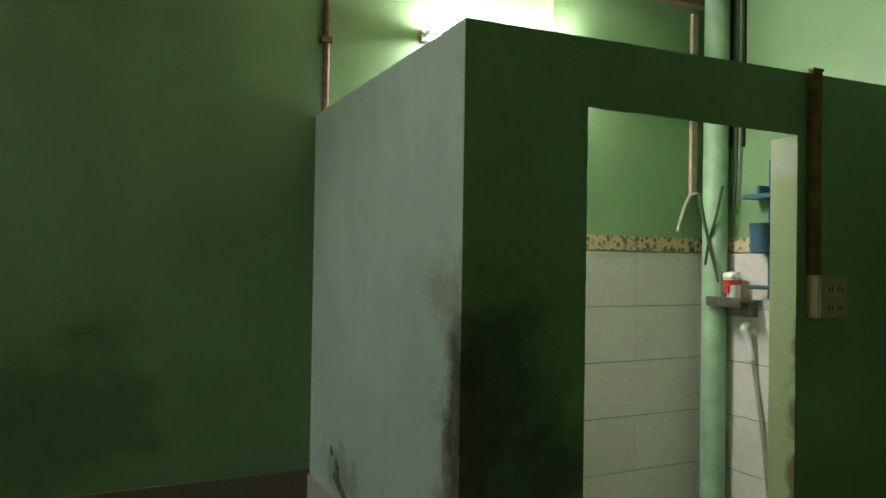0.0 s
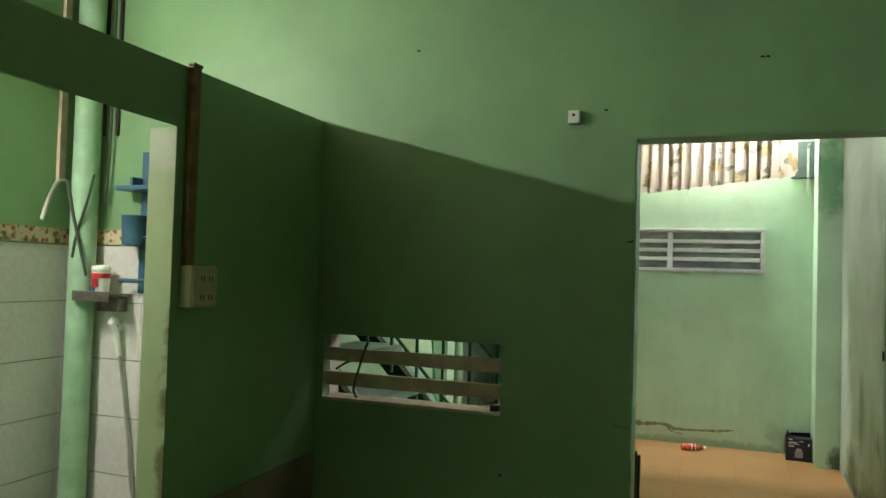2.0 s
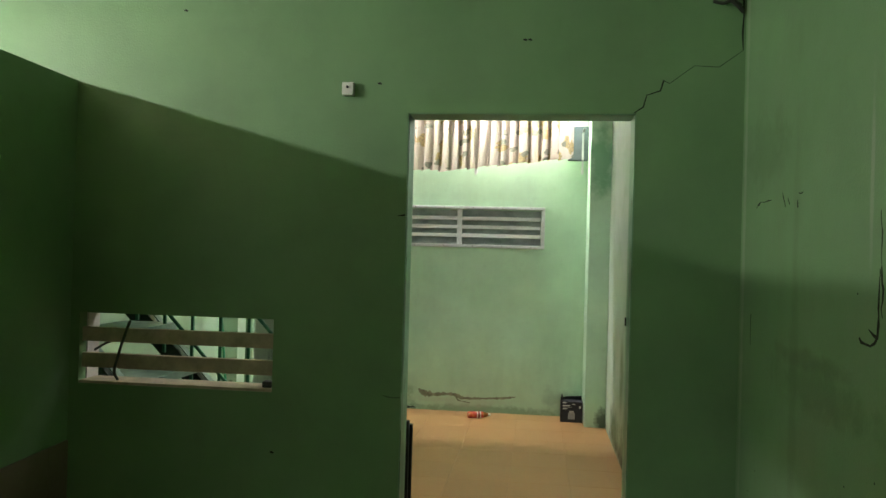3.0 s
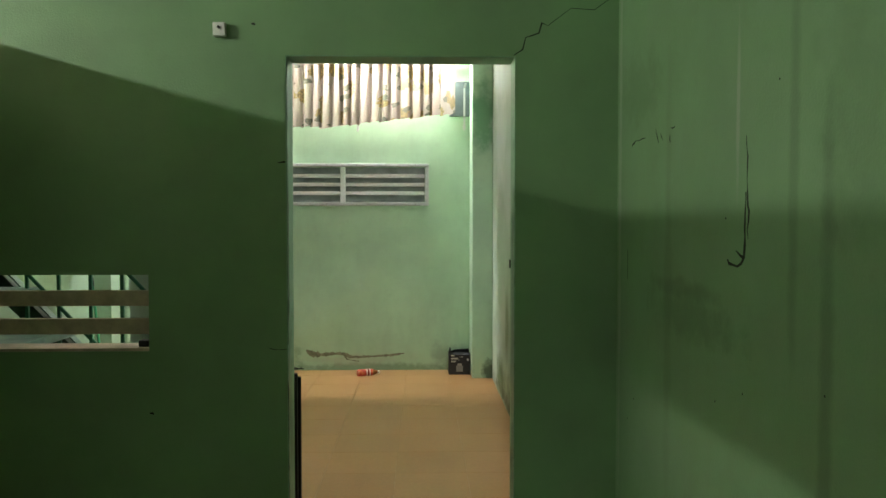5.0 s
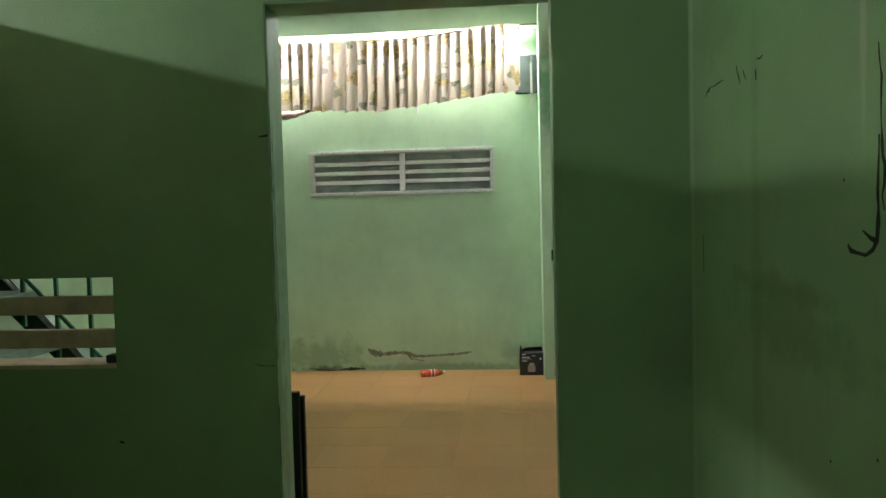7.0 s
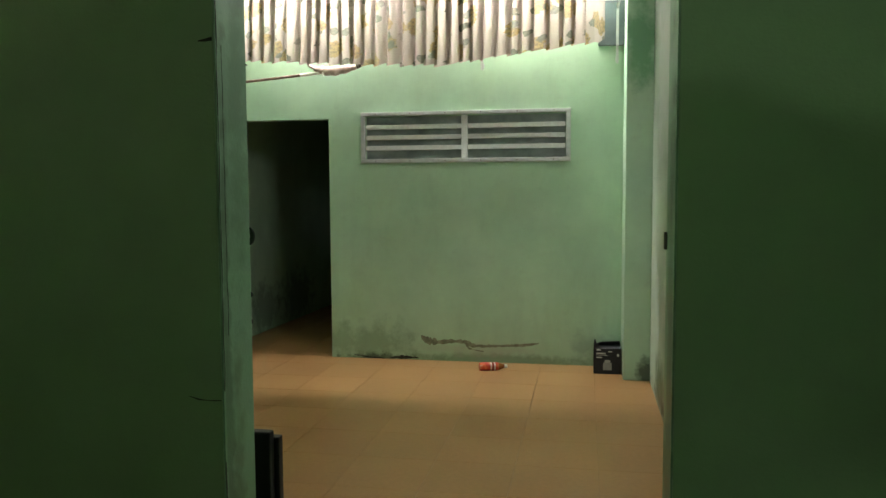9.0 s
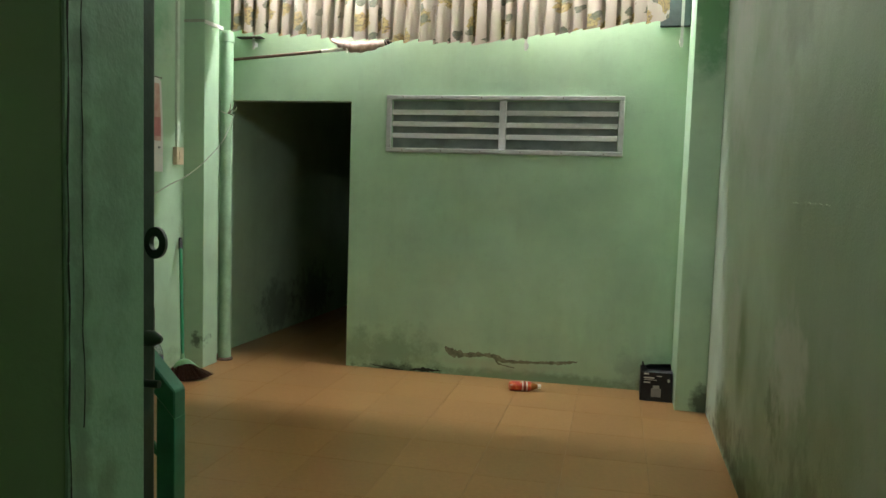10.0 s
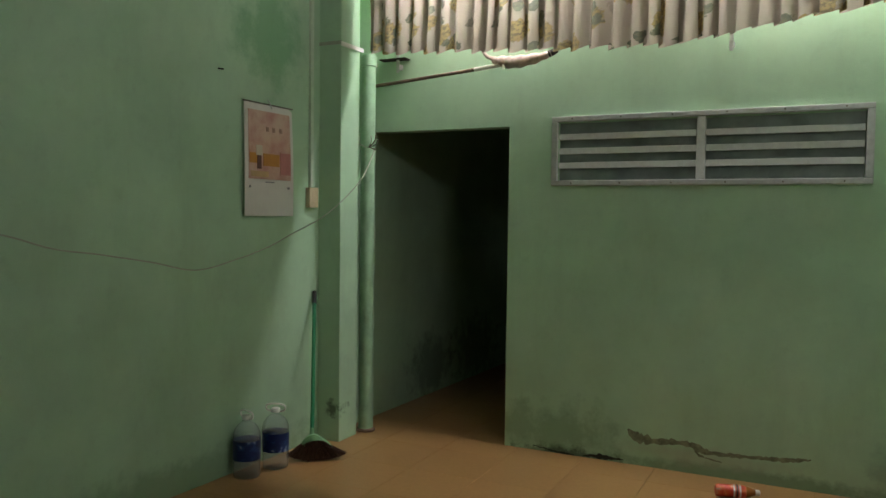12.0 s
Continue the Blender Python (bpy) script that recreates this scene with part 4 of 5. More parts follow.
ROWS = strips(0.0, 1.548, 1.548, 0.255)
bpy.context.view_layer.update()
# u runs along the wall, the tile grows into the room
PIVOT = pose(-1.665, 0.968, 0, 0, 0, 4.2)
left_plane = Matrix.Translation((-CUB_DEEP, 0, 0)) @ PIVOT @ Matrix(((0, 1, 0, 0.003), (1, 0, 0, 0), (0, 0, 1, 0), (0, 0, 0, 1)))
tiles(wall_left_a, wall_tile, strips(0.092, 2.02, 1.57, 0.40), ROWS, left_plane)
tiles(wall_left_a, border_tile, strips(0.092, 2.02, 1.57, 0.40), [(1.55, 1.622)], left_plane, 0.009)
tiles(wall_left_a, dado_tile, strips(-3.9, -0.002, -0.2, 0.40), strips(0.0, 0.715, 0.715, 0.255), left_plane)
door_plane = Matrix(((1, 0, 0, 0), (0, -1, 0, FRONT_Y - 0.003), (0, 0, 1, 0), (0, 0, 0, 1)))
tiles(wall_door, wall_tile, strips(-3.10, -1.92, -2.70, 0.40), ROWS, door_plane)
tiles(wall_door, border_tile, strips(-3.10, -1.92, -2.70, 0.40), [(1.55, 1.622)], door_plane, 0.009)
front_plane = PIVOT @ Matrix(((0, 1, 0, 0.003), (1, 0, 0, 0), (0, 0, 1, 0), (0, 0, 0, 1)))
tiles(wall_partition, dado_tile, strips(1.10, 2.03, 1.10, 0.40), strips(0.0, 0.745, 0.745, 0.255), front_plane)
side_plane = Matrix(((1, 0, 0, -1.665), (0, -1, 0, 0.968 - 0.003), (0, 0, 1, 0), (0, 0, 0, 1)))
tiles(wall_partition_side, wall_tile, strips(-CUB_DEEP, -0.9, -0.9, 0.40), strips(0.0, 0.70, 0.70, 0.255), side_plane)
floor_plane_rows = strips(BACK_Y - 0.08, 11.8, 5.39, 0.395)
fl = structure("floor_tiles", box(-3.2, RIGHT_B, 3.08, 11.8, -0.0115, -0.005), grout, "ochre glazed floor tiles with dark joints", "floor")
flat = Matrix(((1, 0, 0, 0), (0, 0, 1, 0), (0, 1, 0, -0.0048), (0, 0, 0, 1)))
tiles(fl, floor_tile, strips(-3.2, RIGHT_B, -0.256, 0.395), floor_plane_rows, flat, 0.0068, 0.0009, 0.0016)

# ---- second room: pipe, conduit, cable ----
dp = holder("drain_pipe", (-2.832, 7.49, 0), "mint painted drain pipe beside the dark passage", "pipe")
part("pipe", tube((-2.832, 7.49, 0.0), (-2.832, 7.49, 2.32), 0.046, n=24), pipe_green, dp, smooth=True)
part("collar", lathe([(0.047, 0), (0.053, 0.005), (0.053, 0.06), (0.046, 0.075), (0.03, 0.085)], 24, Matrix.Translation((-2.832, 7.49, 2.29))), pipe_green, dp, smooth=True)
part("foot_ring", lathe([(0.06, 0), (0.06, 0.012), (0.05, 0.02), (0.047, 0.021)], 24, Matrix.Translation((-2.832, 7.49, 0.0))), rusty_pole, dp, smooth=True)
wc = holder("wire_cluster", (-2.75, 7.44, 1.8), "twisted wire ends tied to the drain pipe", "wire")
for k, (dx, dy, dz) in enumerate(((0.05, -0.03, 0.03), (0.03, -0.02, 0.06), (-0.07, -0.05, 0.005), (0.045, -0.05, -0.03), (0.0, -0.03, 0.055))):
    part("wire_end", sweep([(-2.80 + dx * 0.2, 7.445, 1.79), (-2.765 + dx * 0.7, 7.435 + dy * 0.4, 1.79 + dz * 0.6), (-2.755 + dx, 7.43 + dy, 1.80 + dz)], 0.0035, 6), rusty_pole if k % 2 else wire_grey, wc)
thing("hanging_cable", sweep([(-3.05, 3.3, 1.75), (-2.85, 4.0, 1.50), (-2.74, 4.6, 1.37), (-2.73, 4.99, 1.292), (-2.73, 5.2, 1.235), (-2.73, 5.39, 1.208), (-2.73, 5.65, 1.165), (-2.73, 5.90, 1.118),
    (-2.735, 6.15, 1.15), (-2.745, 6.41, 1.203), (-2.77, 6.65, 1.27), (-2.79, 6.92, 1.345), (-2.765, 7.12, 1.46), (-2.735, 7.28, 1.60), (-2.735, 7.42, 1.78)], 0.0032, 7), wire_grey, "pale slack cable strung along the green wall", "cable", smooth=True)
WB = pose(-3.134, BACK_Y, 0, 0, 0, -2.06)     # second room's left wall, y along it


def wb(u, y, z):
    return WB @ Vector((u, (y - BACK_Y), z))


ec = holder("electric_conduit", wb(0, 7.1, 1.41), "cream cable trunking with a wall switch", "conduit")
o = BACK_Y
part("trunking", box(0.0, 0.018, 7.088 - o, 7.115 - o, 1.53, 3.05, WB, 0.003), trunking_mint, ec)
part("switch_body", box(0.0, 0.034, 7.062 - o, 7.142 - o, 1.41, 1.528, WB, 0.005), cream_plastic, ec)
part("switch_face", box(0.034, 0.038, 7.087 - o, 7.117 - o, 1.44, 1.50, WB, 0.002), cream_plastic, ec)
sp = holder("cable_strap", (-2.90, 7.185, 2.36), "pale strap wrapped round the pillar", "strap")
part("strap", box(-2.985, -2.832, 7.181, 7.189, 2.375, 2.395), wire_grey, sp)
part("strap_side", box(-2.8345, -2.822, 7.182, 7.42, 2.365, 2.39, None, 0.003), white_plastic, sp)

# cloth-wrapped pole fixed under the curtain
mp = holder("wrapped_pole", (-2.2, 7.57, 2.2), "rusty pole with a pinkish cloth-wrapped end", "pole")
part("pole", sweep([(-2.86, 7.57, 2.185), (-2.5, 7.568, 2.212), (-2.12, 7.565, 2.242)], 0.011, 10), rusty_pole, mp, smooth=True)
part("sleeve", sweep([(-2.14, 7.563, 2.240), (-2.0, 7.56, 2.252), (-1.96, 7.56, 2.256)], 0.013, 10), white_plastic, mp, smooth=True)
part("cloth", sweep([(-2.02, 7.553, 2.285), (-1.96, 7.55, 2.275), (-1.90, 7.55, 2.262), (-1.80, 7.55, 2.268), (-1.70, 7.55, 2.285), (-1.66, 7.55, 2.296)],
    lambda u: 0.016 + 0.020 * math.sin(min(1, u * 1.15) * math.pi) + 0.004 * math.sin(u * 40), 12), cloth_pink, mp, smooth=True)
part("tip", sweep([(-1.675, 7.55, 2.292), (-1.64, 7.55, 2.305), (-1.625, 7.55, 2.312)], lambda u: 0.021 - 0.009 * u, 10), dark_void, mp, smooth=True)
part("ribbon", sweep([(-1.98, 7.55, 2.28), (-2.05, 7.545, 2.305), (-2.085, 7.545, 2.345), (-2.11, 7.545, 2.355)], lambda u: 0.013 - 0.006 * u, 8), cloth_pink, mp, smooth=True)
part("tie", sweep([(-1.95, 7.54, 2.265), (-1.945, 7.535, 2.245), (-1.945, 7.535, 2.225)], 0.008, 8), white_plastic, mp, smooth=True)
part("tie", sweep([(-1.96, 7.545, 2.27), (-1.99, 7.54, 2.25), (-2.0, 7.54, 2.238)], 0.006, 8), white_plastic, mp, smooth=True)


# ---- calendar ----
def calendar():
    x = -2.998
    y0, y1, z0, z1 = 6.526, 6.932, 1.358, 1.962
    k = holder("calendar", (x, 6.73, z0), "white wall calendar with a pink picture sheet", "calendar")
    def sheet(u0, u1, t0, t1, off, name, mat, label=""):
        b = shape()

        def at(u, t, o):
            bow = 0.010 * math.sin(t * math.pi) + 0.014 * t * t
            return b.verts.new((x + bow * (0.5 + 0.5 * u) + o, y0 + (y1 - y0) * u, z1 + (z0 - z1) * t))
        n = 8
        F = [[at(u0 + (u1 - u0) * i, t0 + (t1 - t0) * j / n, off) for i in (0, 1)] for j in range(n + 1)]
        B = [[at(u0 + (u1 - u0) * i, t0 + (t1 - t0) * j / n, off - 0.0022) for i in (0, 1)] for j in range(n + 1)]
        for j in range(n):
            b.faces.new((F[j][0], F[j][1], F[j + 1][1], F[j + 1][0]))
            b.faces.new((B[j][0], B[j + 1][0], B[j + 1][1], B[j][1]))
            for i in (0, 1):
                b.faces.new((F[j][i], F[j + 1][i], B[j + 1][i], B[j][i]))
        b.faces.new((F[0][0], F[0][1], B[0][1], B[0][0]))
        b.faces.new((F[n][0], F[n][1], B[n][1], B[n][0]))
        return part(name, b, mat, k, label)

    sheet(0, 1, 0, 1, 0, "page", paper)
    pm = Mat("pink_print", 0.6)
    pm.colour(pm.ramp(pm.noise(9.0, 4.0, 0.6), [(0.3, rgb(0.50, 0.24, 0.20)), (0.55, rgb(0.62, 0.40, 0.33)), (0.75, rgb(0.66, 0.50, 0.40))]))
    sheet(0.07, 0.93, 0.06, 0.67, 0.0035, "picture", pm.m, "faded pink picture")
    ochre = plain("ochre_print", rgb(0.50, 0.22, 0.04), 0.6)
    sheet(0.35, 0.68, 0.44, 0.55, 0.0065, "print_block", ochre)
    sheet(0.08, 0.30, 0.44, 0.53, 0.0065, "print_block", ochre)
    sheet(0.70, 0.92, 0.42, 0.62, 0.0065, "print_block", plain("rose_print", rgb(0.52, 0.20, 0.19), 0.6))
    sheet(0.10, 0.45, 0.60, 0.65, 0.0065, "print_block", plain("sand_print", rgb(0.55, 0.37, 0.20), 0.6))
    dk = plain("brown_print", rgb(0.12, 0.05, 0.04), 0.6)
    sheet(0.22, 0.30, 0.46, 0.58, 0.0095, "print_block", dk)
    sheet(0.20, 0.32, 0.37, 0.46, 0.0095, "print_block", plain("pale_print", rgb(0.60, 0.52, 0.44), 0.6))
    for a in (0.42, 0.55, 0.70):
        sheet(a, a + 0.05, 0.20, 0.24, 0.0065, "print_block", plain("mauve_print", rgb(0.34, 0.20, 0.16), 0.6))
    sheet(0.40, 0.58, 0.69, 0.70, 0.0035, "text_bar", ink_grey)
    sheet(0.08, 0.11, 0.73, 0.75, 0.0035, "text_bar", ink_grey)
    sheet(0.86, 0.91, 0.73, 0.75, 0.0035, "text_bar", ink_grey)
    part("top_strip", box(x - 0.006, x + 0.006, y0 - 0.004, y1 + 0.004, z1, z1 + 0.007, None, 0.002), grey_steel, k, "thin metal top strip")
    part("hook", sweep([(x, 6.72, z1 + 0.03), (x + 0.012, 6.725, z1 + 0.01), (x + 0.016, 6.735, z1 - 0.02)], 0.003, 6), aluminium, k)


calendar()
thing("wall_nail", tube(wb(0, 6.36, 2.10), wb(0.03, 6.365, 2.095), 0.004, n=8), crack_black, "small dark nail in the green wall", "nail")


# ---- water jugs ----
jug_plastic = clear("clear_jug_plastic", (0.95, 0.97, 0.98, 1), 0.07, 1.3)
jug_plastic.node_tree.nodes["Principled BSDF"].inputs["Transmission Weight"].default_value = 0.92
label_blue = Mat("blue_jug_label", 0.4)
label_blue.colour(label_blue.ramp(label_blue.noise(24.0, 2.0), [(0.5, rgb(0.007, 0.02, 0.10)), (0.64, rgb(0.02, 0.06, 0.20)), (0.75, rgb(0.35, 0.42, 0.55))]))


def jug(x, y, turn):
    h = holder("water_jug", (x, y, 0), "empty clear plastic water jug with blue label", "bottle", "water jugs by the wall")
    m = Matrix.Translation((x, y, 0.0)) @ pose(0, 0, 0, 0, 0, turn)
    prof = [(0.050, 0.0), (0.062, 0.006), (0.066, 0.02), (0.063, 0.035), (0.067, 0.05), (0.063, 0.066), (0.067, 0.082), (0.064, 0.10), (0.067, 0.115),
            (0.065, 0.12), (0.065, 0.205), (0.067, 0.21), (0.066, 0.235), (0.060, 0.262), (0.045, 0.288), (0.026, 0.303), (0.021, 0.312), (0.021, 0.328)]
    prof = [(r * 1.05 if r > 0.03 else r, z * 0.95) for r, z in prof]
    inner = [(max(0.002, r - 0.0016), z + (0.002 if i == 0 else 0)) for i, (r, z) in enumerate(prof)]
    b = part("bottle", lathe(prof + inner[::-1], 28, m), jug_plastic, h, smooth=True)
    part("label_band", lathe([(0.0704, 0.098), (0.0718, 0.098), (0.0718, 0.198), (0.0704, 0.198)], 28, m), label_blue.m, h, "blue printed label", smooth=True)
    part("cap", lathe([(0.0215, 0.302), (0.0235, 0.304), (0.0235, 0.322), (0.021, 0.325), (0.002, 0.326)], 20, m), white_plastic, h, smooth=True)
    bar = [m @ Vector((p[0], p[1], p[2] - 0.016)) for p in ((-0.048, 0, 0.330), (-0.052, 0, 0.352), (-0.025, 0, 0.362), (0.025, 0, 0.362), (0.052, 0, 0.352), (0.048, 0, 0.330), (0.02, 0, 0.322), (-0.02, 0, 0.322), (-0.046, 0, 0.330))]
    part("carry_handle", sweep(bar, 0.005, 8), white_plastic, h, "white carrying handle", smooth=True)


jug(-2.878, 6.645, 20)
jug(-2.915, 6.455, -15)

# ---- broom ----
def broom():
    h = holder("broom", (-2.762, 6.832, 0), "green-handled broom with brown bristles leaning by the pillar", "broom")
    top, low = Vector((-2.978, 7.135, 0.91)), Vector((-2.775, 6.835, 0.13))
    part("handle", tube(low, top + (low - top) * 0.09, 0.0115, n=14), broom_green, h, smooth=True)
    part("grip", tube(top + (low - top) * 0.09, top, 0.0145, 0.012, n=14), black_plastic, h, "black plastic grip", smooth=True)
    d = Vector((0.80, 0.60, 0)).normalized()
    n = Vector((-d.y, d.x, 0))
    c = Vector((-2.762, 6.832, 0))
    def fan(name, top_half, low_half, z_top, z_low, sag, thick, material, label, low_curve=0.0):
        bm = shape()
        F, B = [], []
        for j in range(7):
            t = j / 6
            for rows, sgn in ((F, 1), (B, -1)):
                row = []
                for i in range(15):
                    u = i / 7 - 1
                    half = top_half + (low_half - top_half) * t ** 0.8
                    z = (z_top - sag * u * u) * (1 - t) + (z_low + low_curve * abs(u) ** 2.5) * t
                    q = c + d * (half * u + 0.02 * t) + n * sgn * (thick * (0.6 + 0.4 * t)) * (1 - 0.5 * u * u)
                    row.append(bm.verts.new((q.x, q.y, z)))
                rows.append(row)
        for j in range(6):
            for i in range(14):
                bm.faces.new((F[j][i], F[j][i + 1], F[j + 1][i + 1], F[j + 1][i]))
                bm.faces.new((B[j][i], B[j + 1][i], B[j + 1][i + 1], B[j][i + 1]))
            for i in (0, 14):
                bm.faces.new((F[j][i], F[j + 1][i], B[j + 1][i], B[j][i]))
        for i in range(14):
            bm.faces.new((F[0][i], B[0][i], B[0][i + 1], F[0][i + 1]))
            bm.faces.new((F[6][i], F[6][i + 1], B[6][i + 1], B[6][i]))
        part(name, bm, material, h, label, smooth=True)

    fan("bristle_core", 0.078, 0.158, 0.128, 0.006, 0.035, 0.018, bristle, "dark brown bristle fan", 0.030)
    fan("cap", 0.064, 0.086, 0.150, 0.120, 0.040, 0.022, broom_cap, "pale green plastic cap", -0.050)
    part("socket", tube((low.x, low.y, 0.12), low + (top - low) * 0.06, 0.017, 0.013, n=14), broom_cap, h, smooth=True)
    rnd = random.Random(4)
    bm = shape()
    for i in range(700):
        u = rnd.uniform(-1, 1)
        w = rnd.uniform(-0.02, 0.02)
        a = c + d * 0.080 * u + n * w + Vector((0, 0, 0.118 - 0.04 * u * u))
        e = c + d * (0.168 * u + 0.02 + 0.008 * rnd.uniform(-1, 1)) + n * (w * 1.4 + rnd.uniform(-0.006, 0.006)) + Vector((0, 0, 0.002 + 0.034 * abs(u) ** 2.5 + rnd.uniform(0, 0.010)))
        sdir = (d * rnd.uniform(-1, 1) + n * rnd.uniform(-1, 1)).normalized() * 0.0018
        bm.faces.new([bm.verts.new(v) for v in (a - sdir, a + sdir, e + sdir * 0.8, e - sdir * 0.8)])
    part("bristles", bm, bristle, h, "loose brown bristle ends")


broom()

# ---- things on the floor ----
rb = holder("drink_bottle", (-0.6, 7.35, 0), "red-labelled plastic drink bottle lying on the floor", "bottle")
mb = Matrix.Translation((-0.70, 7.325, 0.031)) @ pose(0, 0, 0, 0, 90, 14)
drink = Mat("red_drink_label", 0.35)
drink.colour(drink.ramp(drink.noise(30.0, 2.0), [(0.45, rgb(0.50, 0.045, 0.025)), (0.6, rgb(0.62, 0.13, 0.03)), (0.72, rgb(0.55, 0.42, 0.30))]))
part("body", lathe([(0.015, 0), (0.028, 0.004), (0.031, 0.014), (0.031, 0.13), (0.028, 0.145)], 24, mb), drink.m, rb, "red printed sleeve", smooth=True)
part("shoulder", lathe([(0.0275, 0.1455), (0.022, 0.165), (0.0145, 0.182), (0.0125, 0.19)], 24, mb), plain("amber_drink", rgb(0.30, 0.12, 0.03), 0.15), rb, smooth=True)
part("cap", lathe([(0.0135, 0.1905), (0.0145, 0.192), (0.0145, 0.209), (0.012, 0.211)], 20, mb), white_plastic, rb, "white screw cap", smooth=True)
for k in range(3):
    z0 = 0.085 + k * 0.014
    part("text_bar", lathe([(0.0312, z0), (0.0318, z0), (0.0318, z0 + 0.008), (0.0312, z0 + 0.008)], 24, mb), (ink_white if k != 1 else black_plastic), rb)

bx = holder("carton", (0.235, 7.45, 0), "torn black carton with white print on the floor", "box")
y0, y1, x0, x1 = 7.365, 7.52, 0.135, 0.330
bm = shape()
add_box(bm, x0, x1, y0, y0 + 0.004, 0.002, 0.185)
add_box(bm, x0, x1, y1 - 0.004, y1, 0.002, 0.195)
add_box(bm, x0, x0 + 0.004, y0 + 0.0045, y1 - 0.0045, 0.002, 0.19)
add_box(bm, x1 - 0.004, x1, y0 + 0.0045, y1 - 0.0045, 0.002, 0.185)
add_box(bm, x0 + 0.005, x1 - 0.005, y0 + 0.005, y1 - 0.005, 0.002, 0.006)
part("body", bm, black_card, bx)


def flap(pts, mat):
    b = shape()
    A = [b.verts.new(p) for p in pts]
    B = [b.verts.new((p[0], p[1] + 0.003, p[2])) for p in pts]
    b.faces.new(A)
    b.faces.new(B[::-1])
    for i in range(len(A)):
        b.faces.new((A[i], A[(i + 1) % len(A)], B[(i + 1) % len(A)], B[i]))
    return part("flap", b, mat, bx)


flap([(x0, y0, 0.187), (x1, y0, 0.187), (x1, y0 + 0.02, 0.20), (x0 + 0.09, y0 + 0.03, 0.198), (x0 + 0.05, y0 + 0.015, 0.205), (x0 + 0.02, y0, 0.225), (x0 + 0.012, y0 - 0.004, 0.258), (x0 + 0.004, y0 - 0.003, 0.25)], black_card)
flap([(x0 + 0.02, y1 - 0.01, 0.196), (x1, y1 - 0.01, 0.196), (x1 - 0.01, y1 - 0.05, 0.225), (x0 + 0.06, y1 - 0.05, 0.218)], black_card)
for u0, u1, w0, w1 in ((0.02, 0.05, 0.172, 0.182), (0.02, 0.085, 0.147, 0.156), (0.02, 0.06, 0.118, 0.126), (0.10, 0.13, 0.163, 0.168), (0.02, 0.10, 0.137, 0.140), (0.165, 0.18, 0.13, 0.15)):
    part("text_bar", box(x0 + u0, x0 + u1, y0 - 0.0015, y0 - 0.0003, w0, w1), ink_white, bx)
part("print_block", box(x0 + 0.067, x0 + 0.128, y0 - 0.0015, y0 - 0.0003, 0.03, 0.085), plain("grey_print", rgb(0.28, 0.28, 0.27), 0.6), bx)
part("print_block", box(x0 + 0.078, x0 + 0.118, y0 - 0.003, y0 - 0.0018, 0.085, 0.105), plain("grey_print_light", rgb(0.40, 0.40, 0.38), 0.6), bx)

# ---- washroom pipes and fittings ----
cp = holder("corner_pipes", (-3.02, 2.93, 0), "green pipes and brown battens in the washroom corner", "pipe")
part("soil_pipe", tube((-2.988, 2.925, 0.0), (-2.988, 2.925, 2.95), 0.058, n=28), pipe_green, cp, smooth=True)
part("cable_drop", sweep([(-2.905, 2.975, 2.95), (-2.903, 2.975, 2.3), (-2.905, 2.974, 1.95), (-2.92, 2.972, 1.75)], 0.006, 8), rope_dark, cp, smooth=True)
part("batten", box(-CUB_DEEP + 0.001, -CUB_DEEP + 0.02, 1.905, 1.945, 1.83, 2.72, CUB, 0.003), slat_paint, cp)
part("batten", box(-2.890, -2.876, 2.985, 2.999, 2.05, 2.95, None, 0.003), dark_void, cp)
part("batten", box(-2.985, -2.955, 2.975, 2.999, 2.05, 2.95, None, 0.003), dark_void, cp)
wp = holder("wall_pipe", cub(-CUB_DEEP + 0.02, 0.02, 2.05), "thin rusty pipe on the green wall", "pipe")
part("pipe", tube(cub(-CUB_DEEP + 0.018, 0.03, 2.03), cub(-CUB_DEEP + 0.018, 0.03, 2.74), 0.014, n=14), rusty_pole, wp, smooth=True)
part("clip", box(-CUB_DEEP, -CUB_DEEP + 0.036, 0.008, 0.052, 2.3, 2.325, CUB, 0.003), rusty_pole, wp)
thing("cable_batten", box(-CUB_DEEP + 0.001, -CUB_DEEP + 0.016, 1.045, 1.073, 2.40, 2.735, CUB, 0.003), cream_plastic, "cream cable cover above the tube lamp", "conduit")
thing("peeling_cord", sweep([cub(-CUB_DEEP + 0.03, 1.935, 1.835), cub(-CUB_DEEP + 0.025, 1.89, 1.82), cub(-CUB_DEEP + 0.02, 1.85, 1.74), cub(-CUB_DEEP + 0.02, 1.82, 1.65)], 0.009, 8), wire_grey, "pale cord hanging from the brown batten", "cord", smooth=True)
ts = holder("tied_sticks", (-2.97, 2.87, 1.5), "dark sticks tied across the corner pipe", "stick")
part("stick", sweep([(-3.035, 2.868, 1.83), (-3.0, 2.862, 1.72), (-2.955, 2.866, 1.57), (-2.915, 2.88, 1.41)], lambda u: 0.009 - 0.003 * u, 8), rope_dark, ts)
part("stick", sweep([(-2.905, 2.89, 1.86), (-2.925, 2.878, 1.74), (-2.965, 2.866, 1.60), (-2.985, 2.864, 1.49)], 0.006, 8), rope_dark, ts)
sh = holder("corner_shelf", (-2.9, 2.93, 1.30), "stained steel shelf on the white wall tiles", "shelf")
part("plate", box(-2.965, -2.755, 2.86, 2.99, 1.325, 1.335, None, 0.003), grey_steel, sh)
part("lip", box(-2.965, -2.755, 2.852, 2.859, 1.30, 1.345, None, 0.003), grey_steel, sh)
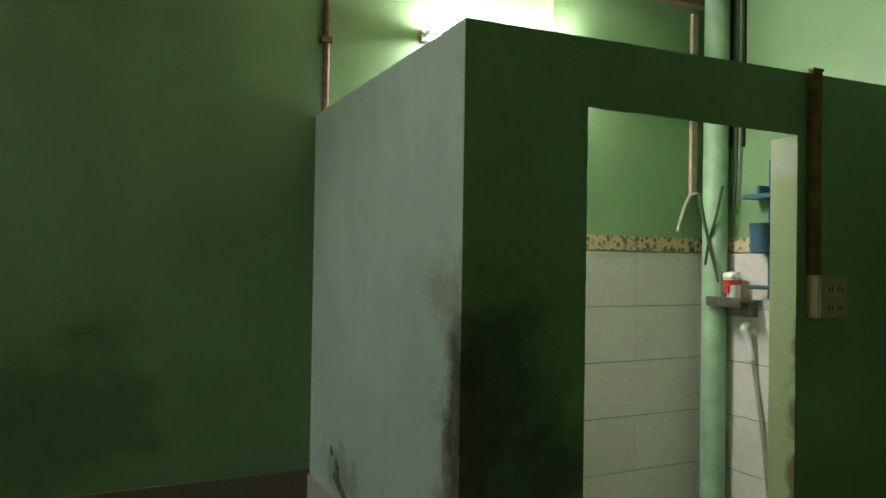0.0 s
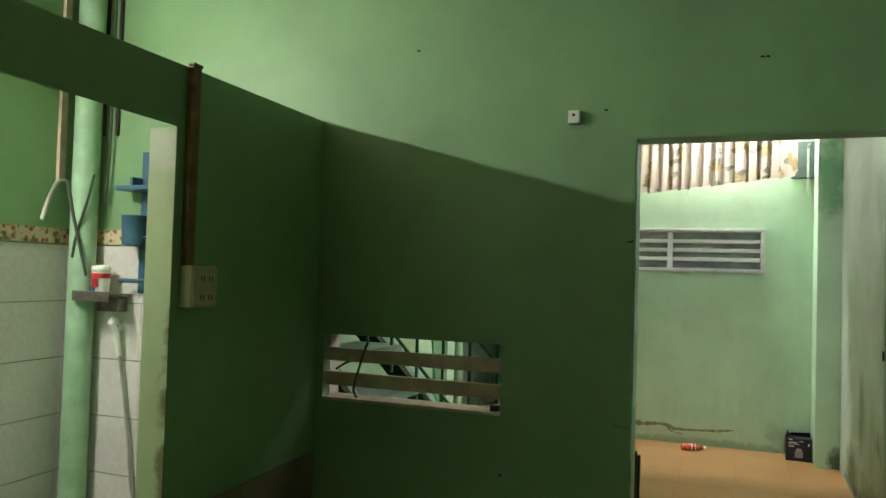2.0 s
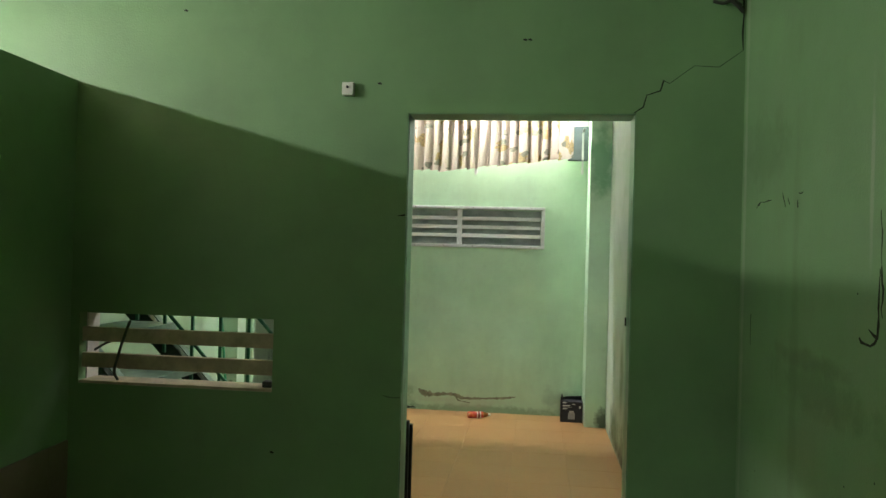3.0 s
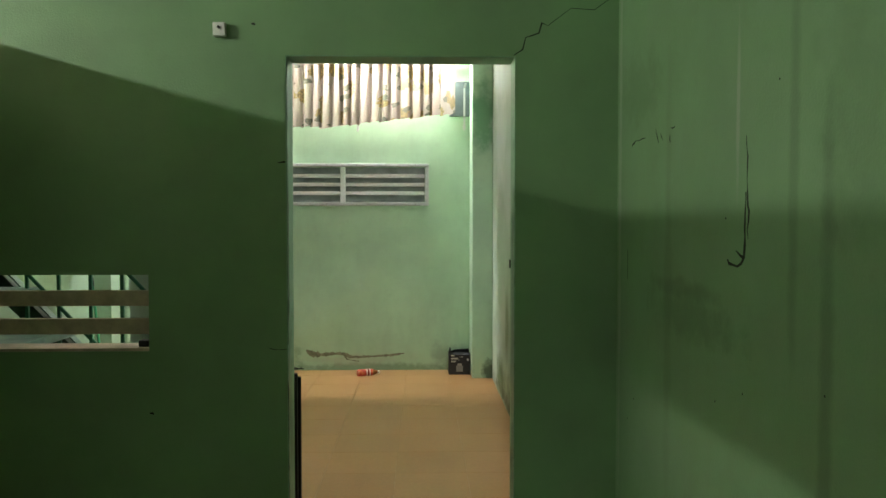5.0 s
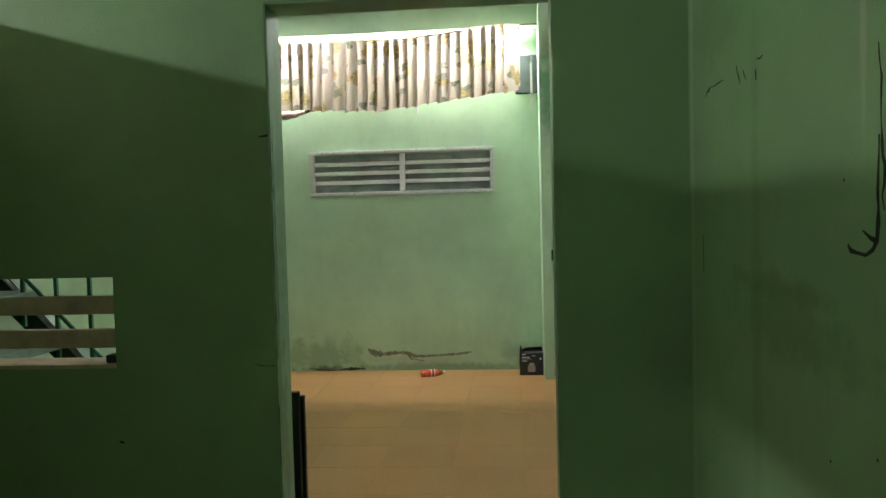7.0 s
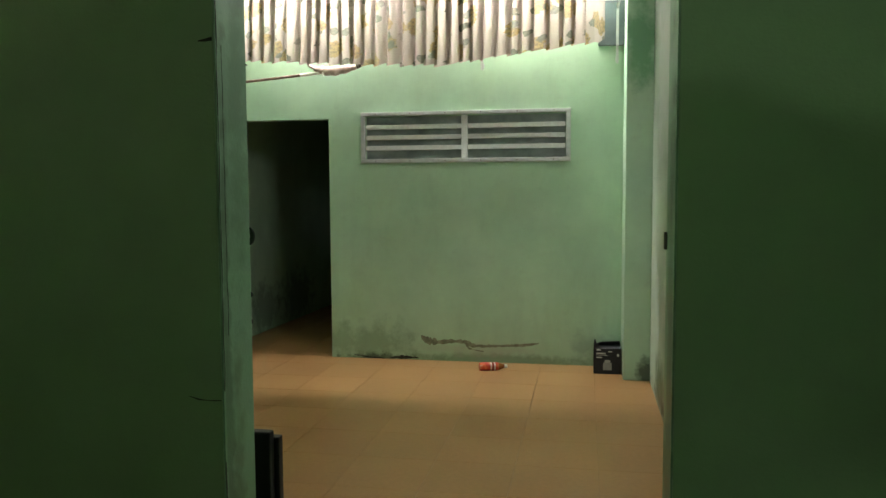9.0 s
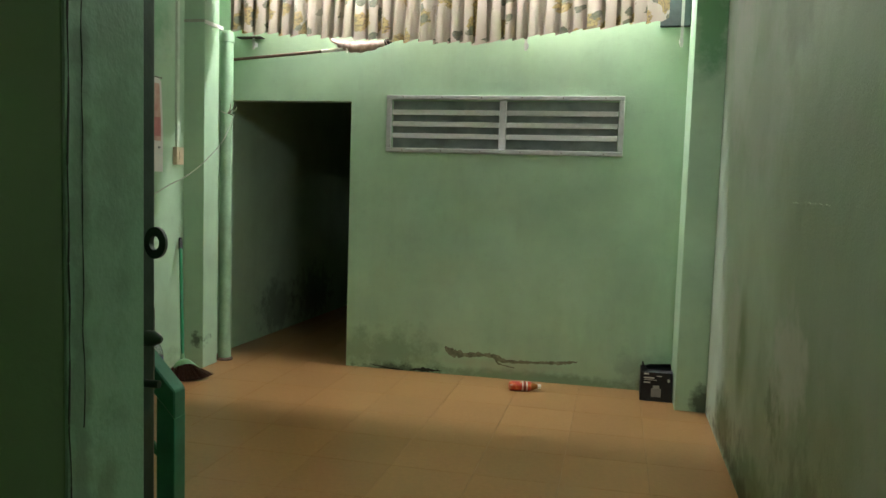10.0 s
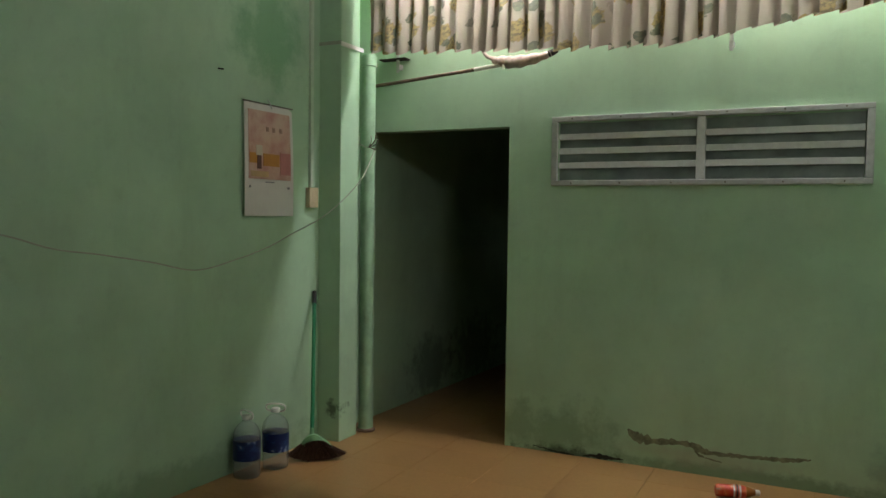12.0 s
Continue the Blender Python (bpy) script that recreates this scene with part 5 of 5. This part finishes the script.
part("bracket", box(-2.90, -2.78, 2.93, 2.99, 1.255, 1.322, None, 0.006), grey_steel, sh)
cu = holder("white_cup", (-2.865, 2.92, 1.336), "white plastic tub with red print on the shelf", "cup")
mc = Matrix.Translation((-2.865, 2.915, 1.3355))
part("tub", lathe([(0.030, 0.0), (0.036, 0.004), (0.040, 0.095), (0.037, 0.097), (0.034, 0.006), (0.002, 0.005)], 24, mc), white_plastic, cu, smooth=True)
part("lid", lathe([(0.041, 0.098), (0.042, 0.10), (0.041, 0.112), (0.036, 0.122), (0.002, 0.126)], 24, mc), white_plastic, cu, smooth=True)
part("red_band", lathe([(0.0405, 0.066), (0.0412, 0.066), (0.0418, 0.088), (0.0408, 0.088)], 24, mc), red_print, cu, smooth=True)
part("red_patch", box(-2.875, -2.845, 2.8735, 2.878, 1.362, 1.40), red_print, cu)
part("dark_patch", box(-2.885, -2.86, 2.8735, 2.878, 1.345, 1.362), blue_plastic, cu)
og = holder("wall_organiser", (-2.68, 2.95, 1.36), "blue plastic toiletry holder on the washroom wall", "shelf")
part("back", box(-2.725, -2.50, 2.985, 2.998, 1.34, 1.97, None, 0.006), blue_plastic, og)
part("upper_tray", box(-2.795, -2.50, 2.90, 2.984, 1.79, 1.812, None, 0.006), blue_plastic, og)
part("tray_gusset", box(-2.73, -2.715, 2.92, 2.984, 1.813, 1.85, None, 0.004), blue_plastic, og)
part("bin", lathe([(0.042, 0.0), (0.050, 0.006), (0.054, 0.125), (0.056, 0.128), (0.056, 0.135), (0.050, 0.135), (0.046, 0.01), (0.002, 0.008)], 24, Matrix.Translation((-2.70, 2.927, 1.545))), blue_plastic, og, smooth=True)
part("bin_ring", box(-2.765, -2.50, 2.925, 2.984, 1.583, 1.592, None, 0.003), blue_plastic, og)
part("towel_bar", tube((-2.775, 2.93, 1.395), (-2.50, 2.93, 1.395), 0.010), blue_plastic, og, smooth=True)
hs = holder("hand_shower", (-2.80, 2.96, 1.05), "white hand shower hanging with its hose", "shower")
part("head", sweep([(-2.815, 2.955, 1.215), (-2.81, 2.935, 1.20), (-2.80, 2.95, 1.16), (-2.79, 2.965, 1.06)], lambda u: 0.022 - 0.010 * u, 12), white_plastic, hs, smooth=True)
part("hook", box(-2.83, -2.80, 2.965, 2.992, 1.17, 1.20, None, 0.003), white_plastic, hs)
part("hose", sweep([(-2.79, 2.966, 1.06), (-2.765, 2.97, 0.92), (-2.73, 2.97, 0.72), (-2.70, 2.97, 0.5), (-2.66, 2.97, 0.38), (-2.6, 2.97, 0.5)], 0.007, 8), wire_grey, hs, smooth=True)
